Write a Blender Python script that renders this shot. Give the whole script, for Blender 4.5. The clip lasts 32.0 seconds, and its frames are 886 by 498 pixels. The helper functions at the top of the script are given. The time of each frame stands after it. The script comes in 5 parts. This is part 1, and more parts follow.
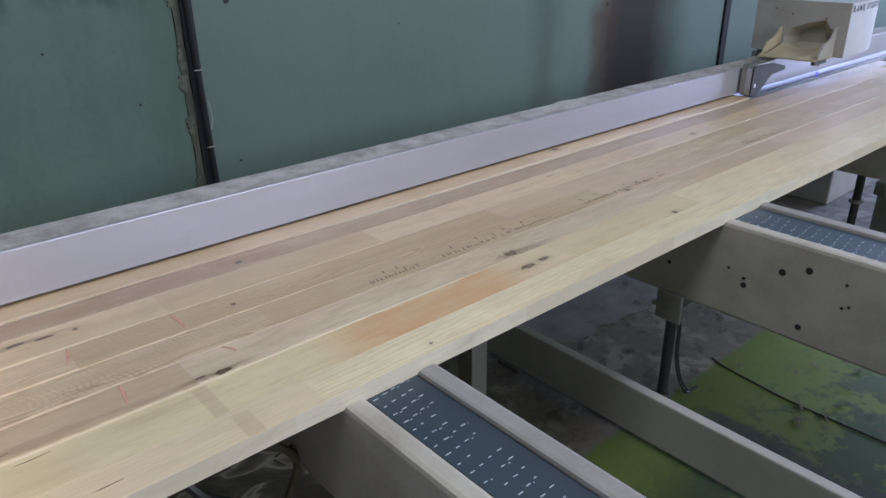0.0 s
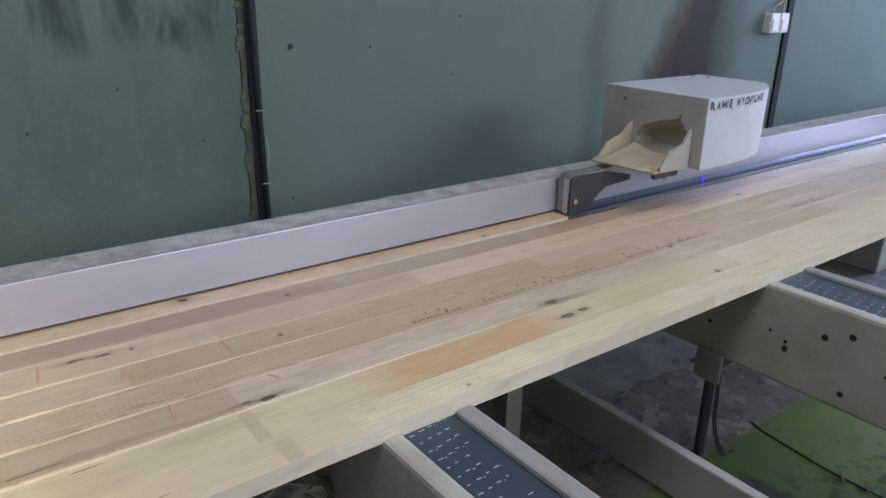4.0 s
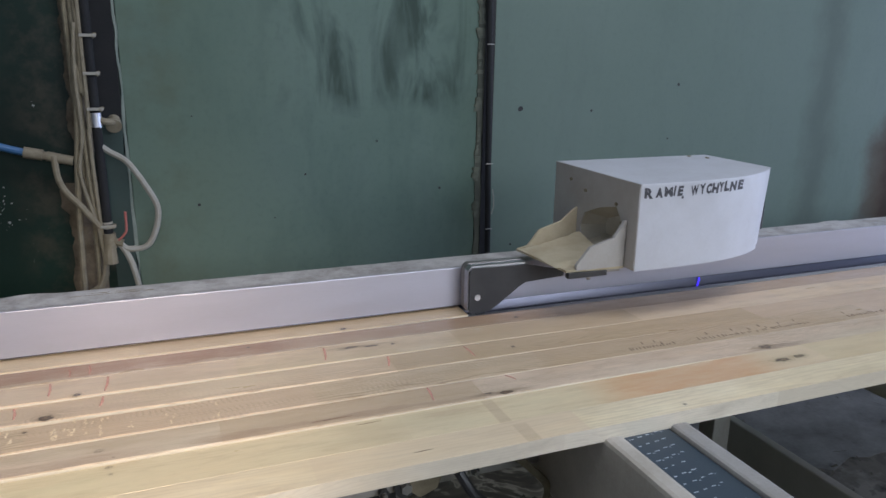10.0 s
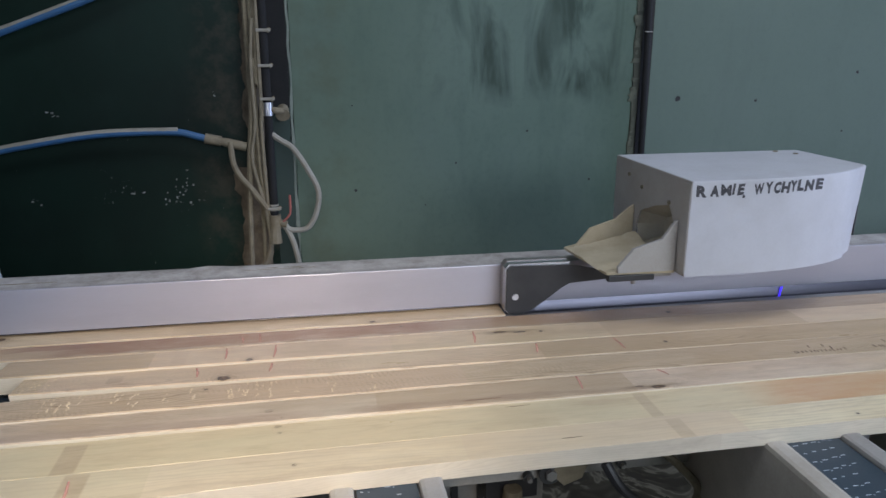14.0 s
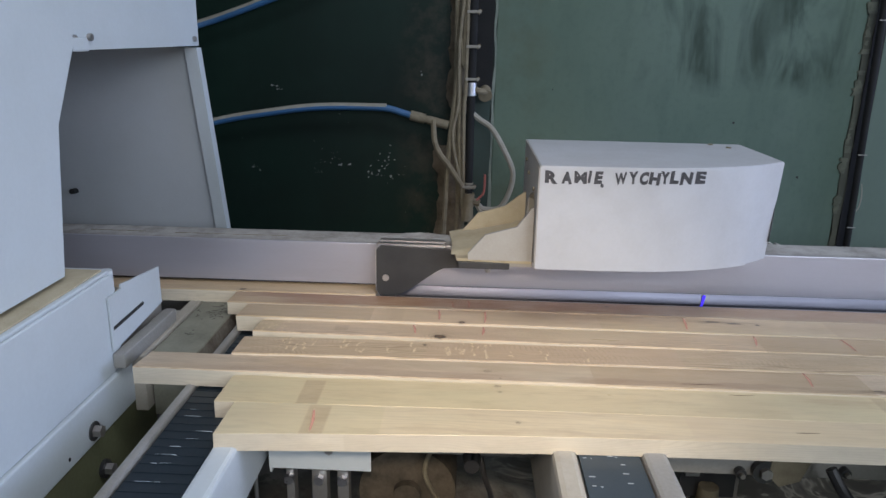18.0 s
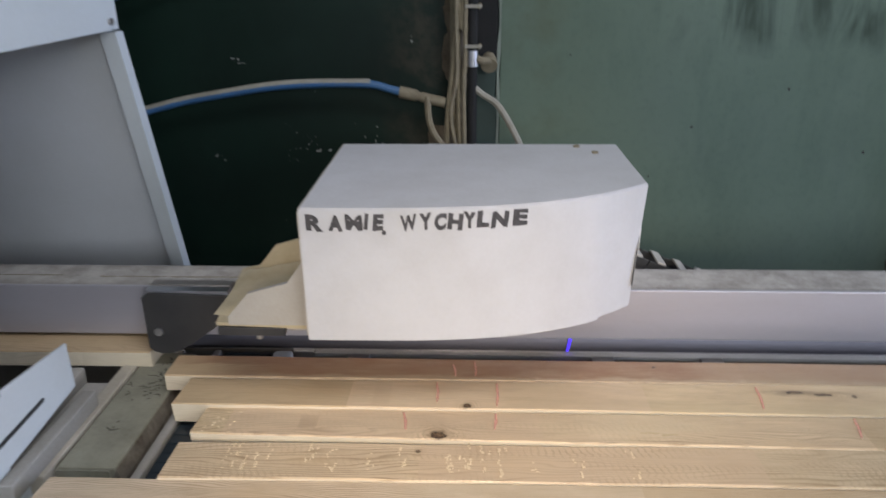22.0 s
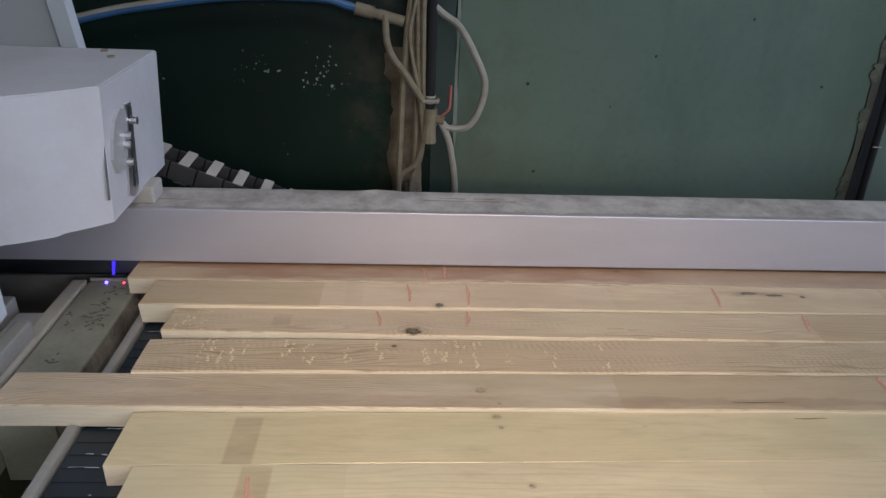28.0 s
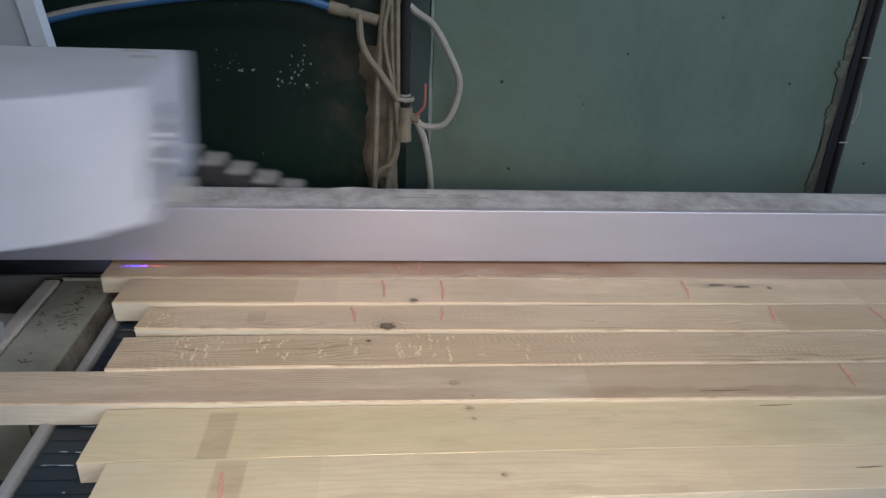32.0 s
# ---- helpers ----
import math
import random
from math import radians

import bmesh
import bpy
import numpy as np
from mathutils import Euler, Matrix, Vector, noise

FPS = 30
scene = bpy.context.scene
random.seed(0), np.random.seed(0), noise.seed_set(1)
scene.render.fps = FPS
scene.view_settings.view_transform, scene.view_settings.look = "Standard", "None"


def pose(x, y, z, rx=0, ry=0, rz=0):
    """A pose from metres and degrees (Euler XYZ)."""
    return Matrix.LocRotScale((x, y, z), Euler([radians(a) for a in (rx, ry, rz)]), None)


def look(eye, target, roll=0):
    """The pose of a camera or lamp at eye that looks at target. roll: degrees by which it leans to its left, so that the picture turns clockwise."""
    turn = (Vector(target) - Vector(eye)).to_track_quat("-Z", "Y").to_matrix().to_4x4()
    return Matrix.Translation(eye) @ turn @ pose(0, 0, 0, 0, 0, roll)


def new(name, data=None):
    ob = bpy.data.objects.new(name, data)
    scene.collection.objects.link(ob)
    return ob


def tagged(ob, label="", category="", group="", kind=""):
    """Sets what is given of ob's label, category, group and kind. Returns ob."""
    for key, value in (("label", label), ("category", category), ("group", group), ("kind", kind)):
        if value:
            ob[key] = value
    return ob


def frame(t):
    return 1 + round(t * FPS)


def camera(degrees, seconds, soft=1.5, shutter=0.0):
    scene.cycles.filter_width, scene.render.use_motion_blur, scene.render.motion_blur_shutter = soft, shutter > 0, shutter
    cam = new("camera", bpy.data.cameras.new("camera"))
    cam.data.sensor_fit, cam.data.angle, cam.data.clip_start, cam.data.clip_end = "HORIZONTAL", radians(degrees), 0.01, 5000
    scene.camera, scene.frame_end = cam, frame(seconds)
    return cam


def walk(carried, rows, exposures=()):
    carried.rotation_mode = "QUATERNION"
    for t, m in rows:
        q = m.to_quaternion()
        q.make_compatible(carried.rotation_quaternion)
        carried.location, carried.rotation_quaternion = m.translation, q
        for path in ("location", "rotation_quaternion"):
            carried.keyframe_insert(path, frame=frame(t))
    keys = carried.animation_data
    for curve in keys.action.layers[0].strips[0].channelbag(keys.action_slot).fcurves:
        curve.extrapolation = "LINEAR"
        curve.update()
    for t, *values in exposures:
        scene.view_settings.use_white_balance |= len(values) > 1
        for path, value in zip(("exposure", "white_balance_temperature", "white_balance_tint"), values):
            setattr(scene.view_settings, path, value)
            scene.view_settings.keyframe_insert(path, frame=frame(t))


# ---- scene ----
cam = camera(63.33, 32.0, soft=1.5, shutter=0.5)
EXPOSE = [(0.0, 0.20, 6380, 12), (5.0, 0.17, 6400, 12), (9.0, 0.15, 6330, 12), (13.0, 0.07, 6180, 12), (19.0, 0.00, 6330, 10), (20.5, 0.01, 6480, 10), (22.0, 0.18, 6850, 11), (23.0, 0.06, 6950, 12), (24.5, -0.15, 7000, 11), (28.0, -0.21, 6700, 12), (30.0, -0.10, 6480, 12), (32.0, -0.06, 6350, 12)]
PATH = [
    (0, (0.489, -1.547, 1.588), (1.678, -0.161, 0.772), -0.81),
    (0.5, (0.489, -1.552, 1.591), (1.679, -0.162, 0.783), -0.17),
    (1, (0.491, -1.556, 1.591), (1.690, -0.171, 0.789), -0.14),
    (1.5, (0.488, -1.552, 1.591), (1.694, -0.168, 0.795), 0.19),
    (2, (0.481, -1.547, 1.594), (1.675, -0.150, 0.805), -0.11),
    (2.5, (0.480, -1.539, 1.593), (1.666, -0.130, 0.814), 0.49),
    (3, (0.465, -1.562, 1.602), (1.642, -0.130, 0.850), 0.38),
    (3.5, (0.460, -1.572, 1.598), (1.621, -0.111, 0.879), 1.01),
    (5.5, (0.430, -1.590, 1.616), (1.489, -0.035, 0.938), -0.29),
    (6, (0.413, -1.594, 1.610), (1.480, -0.040, 0.943), 0.00),
    (6.5, (0.335, -1.617, 1.566), (1.235, 0.055, 0.939), -0.78),
    (7, (0.291, -1.722, 1.602), (1.145, -0.038, 0.943), -0.31),
    (7.5, (0.262, -1.739, 1.602), (1.114, -0.048, 0.957), 1.00),
    (8, (0.254, -1.732, 1.597), (1.105, -0.037, 0.965), 0.85),
    (8.5, (0.257, -1.720, 1.593), (1.096, -0.013, 0.975), 1.67),
    (9, (0.253, -1.729, 1.591), (1.089, -0.014, 0.993), 2.05),
    (9.5, (0.255, -1.738, 1.585), (1.001, 0.036, 1.043), 1.42),
    (10, (0.243, -1.737, 1.584), (0.955, 0.056, 1.057), 0.96),
    (10.5, (0.237, -1.732, 1.581), (0.896, 0.080, 1.051), 1.27),
    (11, (0.229, -1.718, 1.576), (0.860, 0.104, 1.043), 1.12),
    (11.5, (0.220, -1.729, 1.581), (0.782, 0.112, 1.039), 0.91),
    (12, (0.220, -1.732, 1.577), (0.677, 0.137, 1.029), 0.28),
    (12.5, (0.218, -1.741, 1.573), (0.649, 0.136, 1.033), 0.06),
    (13, (0.209, -1.743, 1.576), (0.606, 0.142, 1.038), 0.34),
    (13.5, (0.207, -1.744, 1.575), (0.582, 0.143, 1.030), 0.26),
    (15.5, (0.163, -1.751, 1.551), (0.334, 0.162, 0.995), -0.76),
    (16, (0.115, -1.752, 1.540), (0.196, 0.161, 0.962), -1.04),
    (16.5, (0.080, -1.765, 1.526), (0.026, 0.156, 0.971), -0.80),
    (17, (0.065, -1.764, 1.523), (-0.021, 0.153, 0.961), -0.17),
    (17.5, (0.054, -1.761, 1.521), (-0.021, 0.158, 0.961), 1.18),
    (18, (0.051, -1.765, 1.523), (-0.013, 0.153, 0.963), 1.22),
    (18.5, (0.048, -1.767, 1.525), (-0.037, 0.149, 0.958), 1.04),
    (19, (0.049, -1.765, 1.522), (-0.045, 0.148, 0.948), 0.16),
    (19.5, (0.050, -1.769, 1.526), (-0.058, 0.142, 0.945), 0.16),
    (20, (0.043, -1.773, 1.526), (-0.094, 0.137, 0.948), 0.12),
    (20.5, (0.043, -1.752, 1.524), (-0.099, 0.155, 0.939), 0.25),
    (21, (0.098, -1.579, 1.594), (-0.104, 0.316, 0.988), -0.69),
    (21.5, (0.015, -1.433, 1.668), (-0.108, 0.456, 1.023), 0.49),
    (22, (0.050, -1.298, 1.620), (-0.025, 0.559, 0.879), -0.48),
    (22.5, (0.029, -1.210, 1.591), (0.108, 0.605, 0.755), 0.81),
    (23, (0.015, -1.202, 1.562), (0.102, 0.603, 0.706), 2.02),
    (23.5, (0.001, -1.192, 1.565), (0.125, 0.593, 0.672), 3.00),
    (24, (0.008, -1.196, 1.566), (0.118, 0.584, 0.661), 2.15),
    (24.5, (0.001, -1.233, 1.547), (0.105, 0.557, 0.662), 2.17),
    (25, (0.005, -1.212, 1.552), (0.105, 0.575, 0.659), 2.02),
    (25.5, (0.002, -1.213, 1.553), (0.114, 0.573, 0.660), 2.10),
    (27.5, (-0.007, -1.233, 1.554), (0.104, 0.557, 0.669), 2.09),
    (28, (-0.013, -1.236, 1.556), (0.089, 0.553, 0.669), 2.33),
    (28.5, (-0.010, -1.232, 1.552), (0.104, 0.556, 0.664), 2.81),
    (29, (-0.009, -1.238, 1.553), (0.116, 0.549, 0.663), 2.65),
    (29.5, (-0.007, -1.240, 1.555), (0.121, 0.547, 0.668), 2.72),
    (30, (-0.006, -1.242, 1.553), (0.126, 0.545, 0.663), 2.64),
    (30.5, (-0.007, -1.242, 1.551), (0.133, 0.542, 0.657), 2.20),
    (31, (-0.006, -1.239, 1.551), (0.145, 0.542, 0.652), 2.91),
    (31.5, (-0.007, -1.245, 1.555), (0.155, 0.536, 0.661), 2.64),
    (32, (-0.002, -1.252, 1.555), (0.155, 0.534, 0.670), 2.48),
]
walk(cam, [(t, look(e, g, r)) for t, e, g, r in PATH], EXPOSE)

# ---- world and light ----
world = bpy.data.worlds.new("world")
scene.world = world
world.use_nodes = True
wn = world.node_tree
sky = wn.nodes.new("ShaderNodeTexSky")
sky.sky_type, sky.sun_disc = "NISHITA", False
sky.sun_elevation, sky.sun_rotation = radians(35), radians(60)
wn.links.new(sky.outputs[0], wn.nodes["Background"].inputs[0])
wn.nodes["Background"].inputs[1].default_value = 0.12


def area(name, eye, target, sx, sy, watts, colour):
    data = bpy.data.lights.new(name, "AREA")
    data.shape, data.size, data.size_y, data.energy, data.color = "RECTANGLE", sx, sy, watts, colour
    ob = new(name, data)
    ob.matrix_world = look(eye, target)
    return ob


# unseen area lamps: daylight from the far end, added fill from behind and above
area("far_end_daylight", (9.5, -1.6, 2.6), (2.0, -0.3, 0.9), 3.4, 3.0, 375, (0.52, 0.64, 1.0))
area("operator_side_fill", (3.4, -6.75, 3.1), (1.8, 0.0, 0.9), 4.4, 1.4, 195, (0.84, 0.91, 1.0))
area("overhead_fill", (1.3, -1.6, 4.15), (1.3, -1.6, 0.0), 3.0, 1.2, 72, (0.84, 0.89, 1.0))
# unseen source near the operator, placed from its glint on the guide rail
spot = bpy.data.lights.new("work_lamp", "SPOT")
spot.energy, spot.color, spot.shadow_soft_size = 72, (1.0, 0.85, 0.68), 0.06
spot.spot_size, spot.spot_blend = radians(45), 1.0
new("work_lamp", spot).matrix_world = look((0.06, -1.90, 1.72), (0.09, -0.38, 0.90))

# ---- materials ----


class Mat:
    """A small builder of node materials."""

    def __init__(self, name, rough=0.6, metal=0.0):
        self.m = bpy.data.materials.new(name)
        self.m.use_nodes = True
        self.t = self.m.node_tree
        self.b = self.t.nodes["Principled BSDF"]
        self.b.inputs["Roughness"].default_value = rough
        self.b.inputs["Metallic"].default_value = metal
        self.co = self.t.nodes.new("ShaderNodeTexCoord").outputs["Object"]

    def n(self, kind, **values):
        node = self.t.nodes.new(kind)
        for k, v in values.items():
            node.inputs[k.replace("_", " ")].default_value = v
        return node

    def link(self, a, b):
        self.t.links.new(a, b)

    def mapped(self, scale, src=None):
        mp = self.t.nodes.new("ShaderNodeMapping")
        mp.inputs["Scale"].default_value = scale
        self.link(src or self.co, mp.inputs["Vector"])
        return mp.outputs[0]

    def noise(self, scale, detail=4.0, rough=0.55, vec=None, distort=0.0):
        nd = self.n("ShaderNodeTexNoise", Scale=scale, Detail=detail, Roughness=rough, Distortion=distort)
        self.link(vec or self.co, nd.inputs["Vector"])
        return nd.outputs["Fac"]

    def ramp(self, src, stops):
        rp = self.t.nodes.new("ShaderNodeValToRGB")
        els = rp.color_ramp.elements
        while len(els) < len(stops):
            els.new(0.5)
        for e, (p, c) in zip(els, stops):
            e.position = p
            e.color = (c, c, c, 1) if isinstance(c, (int, float)) else (*c, 1)
        self.link(src, rp.inputs[0])
        return rp.outputs[0]

    def mix(self, fac, a, b, mode="MIX"):
        mx = self.t.nodes.new("ShaderNodeMix")
        mx.data_type, mx.blend_type = "RGBA", mode
        for slot, v in ((0, fac), (6, a), (7, b)):
            if isinstance(v, (int, float)):
                mx.inputs[slot].default_value = v
            elif isinstance(v, tuple):
                mx.inputs[slot].default_value = (*v, 1)
            else:
                self.link(v, mx.inputs[slot])
        return mx.outputs[2]

    def math(self, op, a, b=0.0):
        md = self.t.nodes.new("ShaderNodeMath")
        md.operation = op
        for i, v in enumerate((a, b)):
            if isinstance(v, (int, float)):
                md.inputs[i].default_value = v
            else:
                self.link(v, md.inputs[i])
        return md.outputs[0]

    def xyz(self, src=None):
        sp = self.t.nodes.new("ShaderNodeSeparateXYZ")
        self.link(src or self.co, sp.inputs[0])
        return sp.outputs

    def band(self, v, a, b, soft):
        """1 where a < v < b, with soft edges."""
        up = self.n("ShaderNodeMapRange", From_Min=a - soft, From_Max=a + soft)
        dn = self.n("ShaderNodeMapRange", From_Min=b - soft, From_Max=b + soft, To_Min=1.0, To_Max=0.0)
        self.link(v, up.inputs[0])
        self.link(v, dn.inputs[0])
        return self.math("MULTIPLY", up.outputs[0], dn.outputs[0])

    def colour(self, src):
        if isinstance(src, tuple):
            self.b.inputs["Base Color"].default_value = (*src, 1)
        else:
            self.link(src, self.b.inputs["Base Color"])
        return self

    def rough(self, src):
        self.link(src, self.b.inputs["Roughness"])
        return self

    def bump(self, src, strength=0.3, dist=0.002):
        bp = self.n("ShaderNodeBump", Strength=strength, Distance=dist)
        self.link(src, bp.inputs["Height"])
        self.link(bp.outputs[0], self.b.inputs["Normal"])
        return self


def worn(name, base, dirt, amount=0.5, rough=0.5, metal=0.0, scale=6.0, fine=90.0, bump=0.15, vec_scale=(1, 1, 1)):
    """Paint or metal with blotches of dirt at two scales."""
    m = Mat(name, rough, metal)
    v = m.mapped(vec_scale)
    big = m.ramp(m.noise(scale, 6, 0.62, v), ((0.38, 0.0), (0.72, 1.0)))
    small = m.noise(fine, 3, 0.6, v)
    fac = m.math("MULTIPLY", m.math("ADD", m.math("MULTIPLY", big, 0.7), m.math("MULTIPLY", small, 0.45)), amount)
    m.colour(m.mix(fac, base, dirt))
    m.rough(m.math("ADD", m.math("MULTIPLY", small, 0.25), rough - 0.1))
    m.bump(small, bump, 0.001)
    return m


def wood(name, light, dark, knots=(), marks=(), seed=0.0, grain=1.0, lines=1.0, chatter=0.0):
    """Sawn softwood, grain along x; knots as (x, y, size, strength, how long drawn), stains as (x0, x1, y0, y1, colour, amount)."""
    m = Mat(name, 0.5)
    mp = m.t.nodes.new("ShaderNodeMapping")
    mp.inputs["Location"].default_value = (seed * 3.7, seed * 1.3, seed)
    m.link(m.co, mp.inputs["Vector"])
    base = mp.outputs[0]
    x, y, z = m.xyz()
    bend = m.noise(1.0, 3, 0.55, m.mapped((1.5, 9, 9), base))
    wander = m.noise(1.0, 2, 0.5, m.mapped((7, 26, 26), base))
    level = m.math("ADD", m.math("ADD", y, m.math("MULTIPLY", bend, 0.11)), m.math("MULTIPLY", wander, 0.010))
    level = m.math("MULTIPLY", m.math("SUBTRACT", level, m.math("MULTIPLY", z, 0.7)), 190 * grain)
    wob = m.noise(95, 4, 0.6)
    found = []
    for kx, ky, size, strength, *drawn in knots:
        cb = m.t.nodes.new("ShaderNodeVectorMath")
        cb.operation = "SUBTRACT"
        m.link(m.co, cb.inputs[0])
        cb.inputs[1].default_value = (kx, ky, 0)
        ln = m.t.nodes.new("ShaderNodeVectorMath")
        ln.operation = "LENGTH"
        m.link(m.mapped((0.85 / size / (drawn[0] if drawn else 1.0), 1.0 / size, 0), cb.outputs[0]), ln.inputs[0])
        d = ln.outputs["Value"]
        near = m.ramp(m.math("MULTIPLY", d, 0.2), ((0.3, 1.0), (0.8, 0.0)))
        across = m.math("DIVIDE", m.math("SUBTRACT", y, ky), m.math("ADD", m.math("MULTIPLY", d, size), 0.3 * size))
        level = m.math("SUBTRACT", level, m.math("MULTIPLY", m.math("MULTIPLY", across, near), size * 150 * grain))
        found.append((m.math("ADD", d, m.math("MULTIPLY", m.math("SUBTRACT", wob, 0.5), 1.5)), near, strength))
    saw = m.math("FRACT", level)
    ring = m.ramp(saw, ((0.0, 0.05), (0.52, 0.16), (0.84, 1.0), (1.0, 0.05)))
    fibre = m.noise(1.0, 3, 0.7, m.mapped((10, 620, 500), base))
    blot = m.noise(1.0, 5, 0.62, m.mapped((3.2, 12, 9), base))
    cloud = m.noise(1.0, 3, 0.6, m.mapped((1.3, 4, 4), base))
    patch = m.ramp(m.noise(1.0, 3, 0.6, m.mapped((2.4, 22, 10), base)), ((0.36, 0.28), (0.56, 1.0)))
    tone = m.mix(m.ramp(cloud, ((0.35, 0.0), (0.68, 1.0))), light, tuple(0.55 * p + 0.45 * q for p, q in zip(light, dark)))
    tone = m.mix(m.math("MULTIPLY", m.math("MULTIPLY", ring, patch), min(1.0, 0.95 * lines)), tone, tuple(c * q for c, q in zip(dark, (0.42, 0.38, 0.32))))
    tone = m.mix(m.math("MULTIPLY", fibre, 0.28), tone, tuple(c * 0.62 for c in dark))
    speck = m.noise(1.0, 5, 0.7, m.mapped((11, 48, 30), base))
    tone = m.mix(m.ramp(speck, ((0.50, 0.0), (0.72, 0.52))), tone, tuple(c * 0.62 for c in dark))
    tone = m.mix(m.ramp(speck, ((0.28, 0.40), (0.46, 0.0))), tone, tuple(min(1.0, c * 1.12) for c in light))
    hue = m.noise(1.0, 4, 0.6, m.mapped((2.1, 8, 5), base))
    tone = m.mix(m.ramp(hue, ((0.50, 0.0), (0.70, 0.55))), tone, tuple(p * q for p, q in zip(light, (0.80, 0.86, 0.84))))
    tone = m.mix(m.ramp(hue, ((0.28, 0.5), (0.46, 0.0))), tone, tuple(p * q for p, q in zip(light, (1.0, 0.90, 0.74))))
    tone = m.mix(m.ramp(blot, ((0.48, 0.0), (0.78, 0.6))), tone, tuple(c * 0.70 for c in dark))
    # finger-jointed lengths, each of its own tone
    seg = m.math("FLOOR", m.math("ADD", m.math("MULTIPLY", x, 1.9), seed * 0.37 + 0.2))
    wnz = m.t.nodes.new("ShaderNodeTexWhiteNoise")
    wnz.noise_dimensions = "1D"
    m.link(m.math("ADD", seg, seed * 7.3), wnz.inputs["W"])
    tone = m.mix(m.math("MULTIPLY", wnz.outputs["Value"], 0.58), tone, tuple(c * 0.80 for c in dark))
    wn2 = m.t.nodes.new("ShaderNodeTexWhiteNoise")
    wn2.noise_dimensions = "1D"
    m.link(m.math("ADD", seg, seed * 3.1 + 40.5), wn2.inputs["W"])
    tone = m.mix(m.ramp(wn2.outputs["Value"], ((0.45, 0.0), (1.0, 0.40))), tone, (0.66, 0.48, 0.34))
    if chatter:
        comb = m.math("SINE", m.math("ADD", m.math("ADD", m.math("MULTIPLY", x, 560.0), m.math("MULTIPLY", y, 130.0)), m.math("MULTIPLY", m.noise(1.0, 3, 0.6, m.mapped((9, 60, 5), base)), 14.0)))
        comb = m.math("MULTIPLY", m.ramp(comb, ((0.2, 0.0), (0.95, 1.0))), m.ramp(m.noise(1.0, 4, 0.6, m.mapped((5, 30, 5), base)), ((0.44, 0.0), (0.66, 0.42 * chatter))))
        tone = m.mix(comb, tone, tuple(c * 0.62 for c in dark))
    sway = m.math("ADD", y, m.math("MULTIPLY", m.math("SUBTRACT", m.noise(1.0, 4, 0.65, m.mapped((9, 30, 10), base)), 0.5), 0.05))
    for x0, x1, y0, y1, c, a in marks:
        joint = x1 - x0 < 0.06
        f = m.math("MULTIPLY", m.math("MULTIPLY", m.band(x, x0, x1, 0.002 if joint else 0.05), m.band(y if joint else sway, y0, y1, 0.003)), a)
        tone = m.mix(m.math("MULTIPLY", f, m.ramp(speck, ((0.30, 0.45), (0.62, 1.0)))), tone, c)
    grit = m.noise(380, 3, 0.65)
    for d, near, strength in found:
        circle = m.ramp(m.math("FRACT", m.math("MULTIPLY", d, 1.9)), ((0.5, 0.0), (0.82, 1.0), (1.0, 0.0)))
        circle = m.math("MULTIPLY", circle, m.ramp(m.math("MULTIPLY", d, 0.3), ((0.3, 0.85), (0.95, 0.0))))
        tone = m.mix(m.math("MULTIPLY", circle, 0.8 * strength), tone, tuple(c * 0.5 for c in dark))
        halo = m.ramp(m.math("MULTIPLY", d, 0.4), ((0.40, 1.0), (0.62, 0.0)))
        core = m.ramp(m.math("MULTIPLY", d, 0.5), ((0.36, 1.0), (0.43, 0.0)))
        tone = m.mix(m.math("MULTIPLY", halo, 0.38 * strength), tone, tuple(c * 0.55 for c in dark))
        inner = m.ramp(m.math("MULTIPLY", d, 0.5), ((0.0, (0.15, 0.085, 0.045)), (0.20, (0.09, 0.050, 0.027)), (0.30, (0.028, 0.016, 0.010)), (0.45, (0.06, 0.034, 0.02))))
        bits = m.ramp(grit, ((0.34, 0.35), (0.46, 1.0)) if strength > 0.7 else ((0.47, 0.15), (0.54, 1.0)))
        tone = m.mix(m.math("MULTIPLY", m.math("MULTIPLY", core, bits), min(1.0, 0.97 * (strength if strength > 0.7 else strength + 0.3))), tone, inner)
    m.colour(tone)
    m.rough(m.math("ADD", m.math("MULTIPLY", blot, 0.3), 0.18))
    m.bump(m.math("ADD", m.math("MULTIPLY", ring, 0.3 * lines), fibre), 0.3, 0.0010)
    return m.m


def guide_steel():
    """Ground steel, drawn lengthwise, with long faint smears."""
    m = Mat("ground_guide_steel", 0.22, 1.0)
    smear = m.noise(1.0, 3, 0.6, m.mapped((1.6, 60, 60)))
    m.colour(m.mix(smear, (0.15, 0.15, 0.185), (0.085, 0.085, 0.105)))
    m.rough(m.math("ADD", m.math("MULTIPLY", smear, 0.20), 0.24))
    return m.m


PALE, TAN = (0.77, 0.59, 0.375), (0.55, 0.385, 0.22)
M_FENCE = worn("fence_paint", (0.50, 0.49, 0.55), (0.38, 0.36, 0.385), 0.55, 0.36, 0.5, 3, 160, 0.1, (0.4, 1, 3)).m
M_FENCE_TOP = worn("sawdust_coat", (0.50, 0.475, 0.45), (0.25, 0.23, 0.21), 1.15, 0.9, 0.0, 18, 150, 1.0).m
M_STEEL = worn("polished_steel", (0.66, 0.66, 0.70), (0.42, 0.40, 0.40), 0.3, 0.30, 1.0, 5, 200, 0.05, (0.3, 1, 4)).m
M_GUIDE = guide_steel()
M_ALU = worn("dull_aluminium", (0.50, 0.50, 0.50), (0.32, 0.31, 0.29), 0.6, 0.45, 0.4, 9, 160, 0.15).m
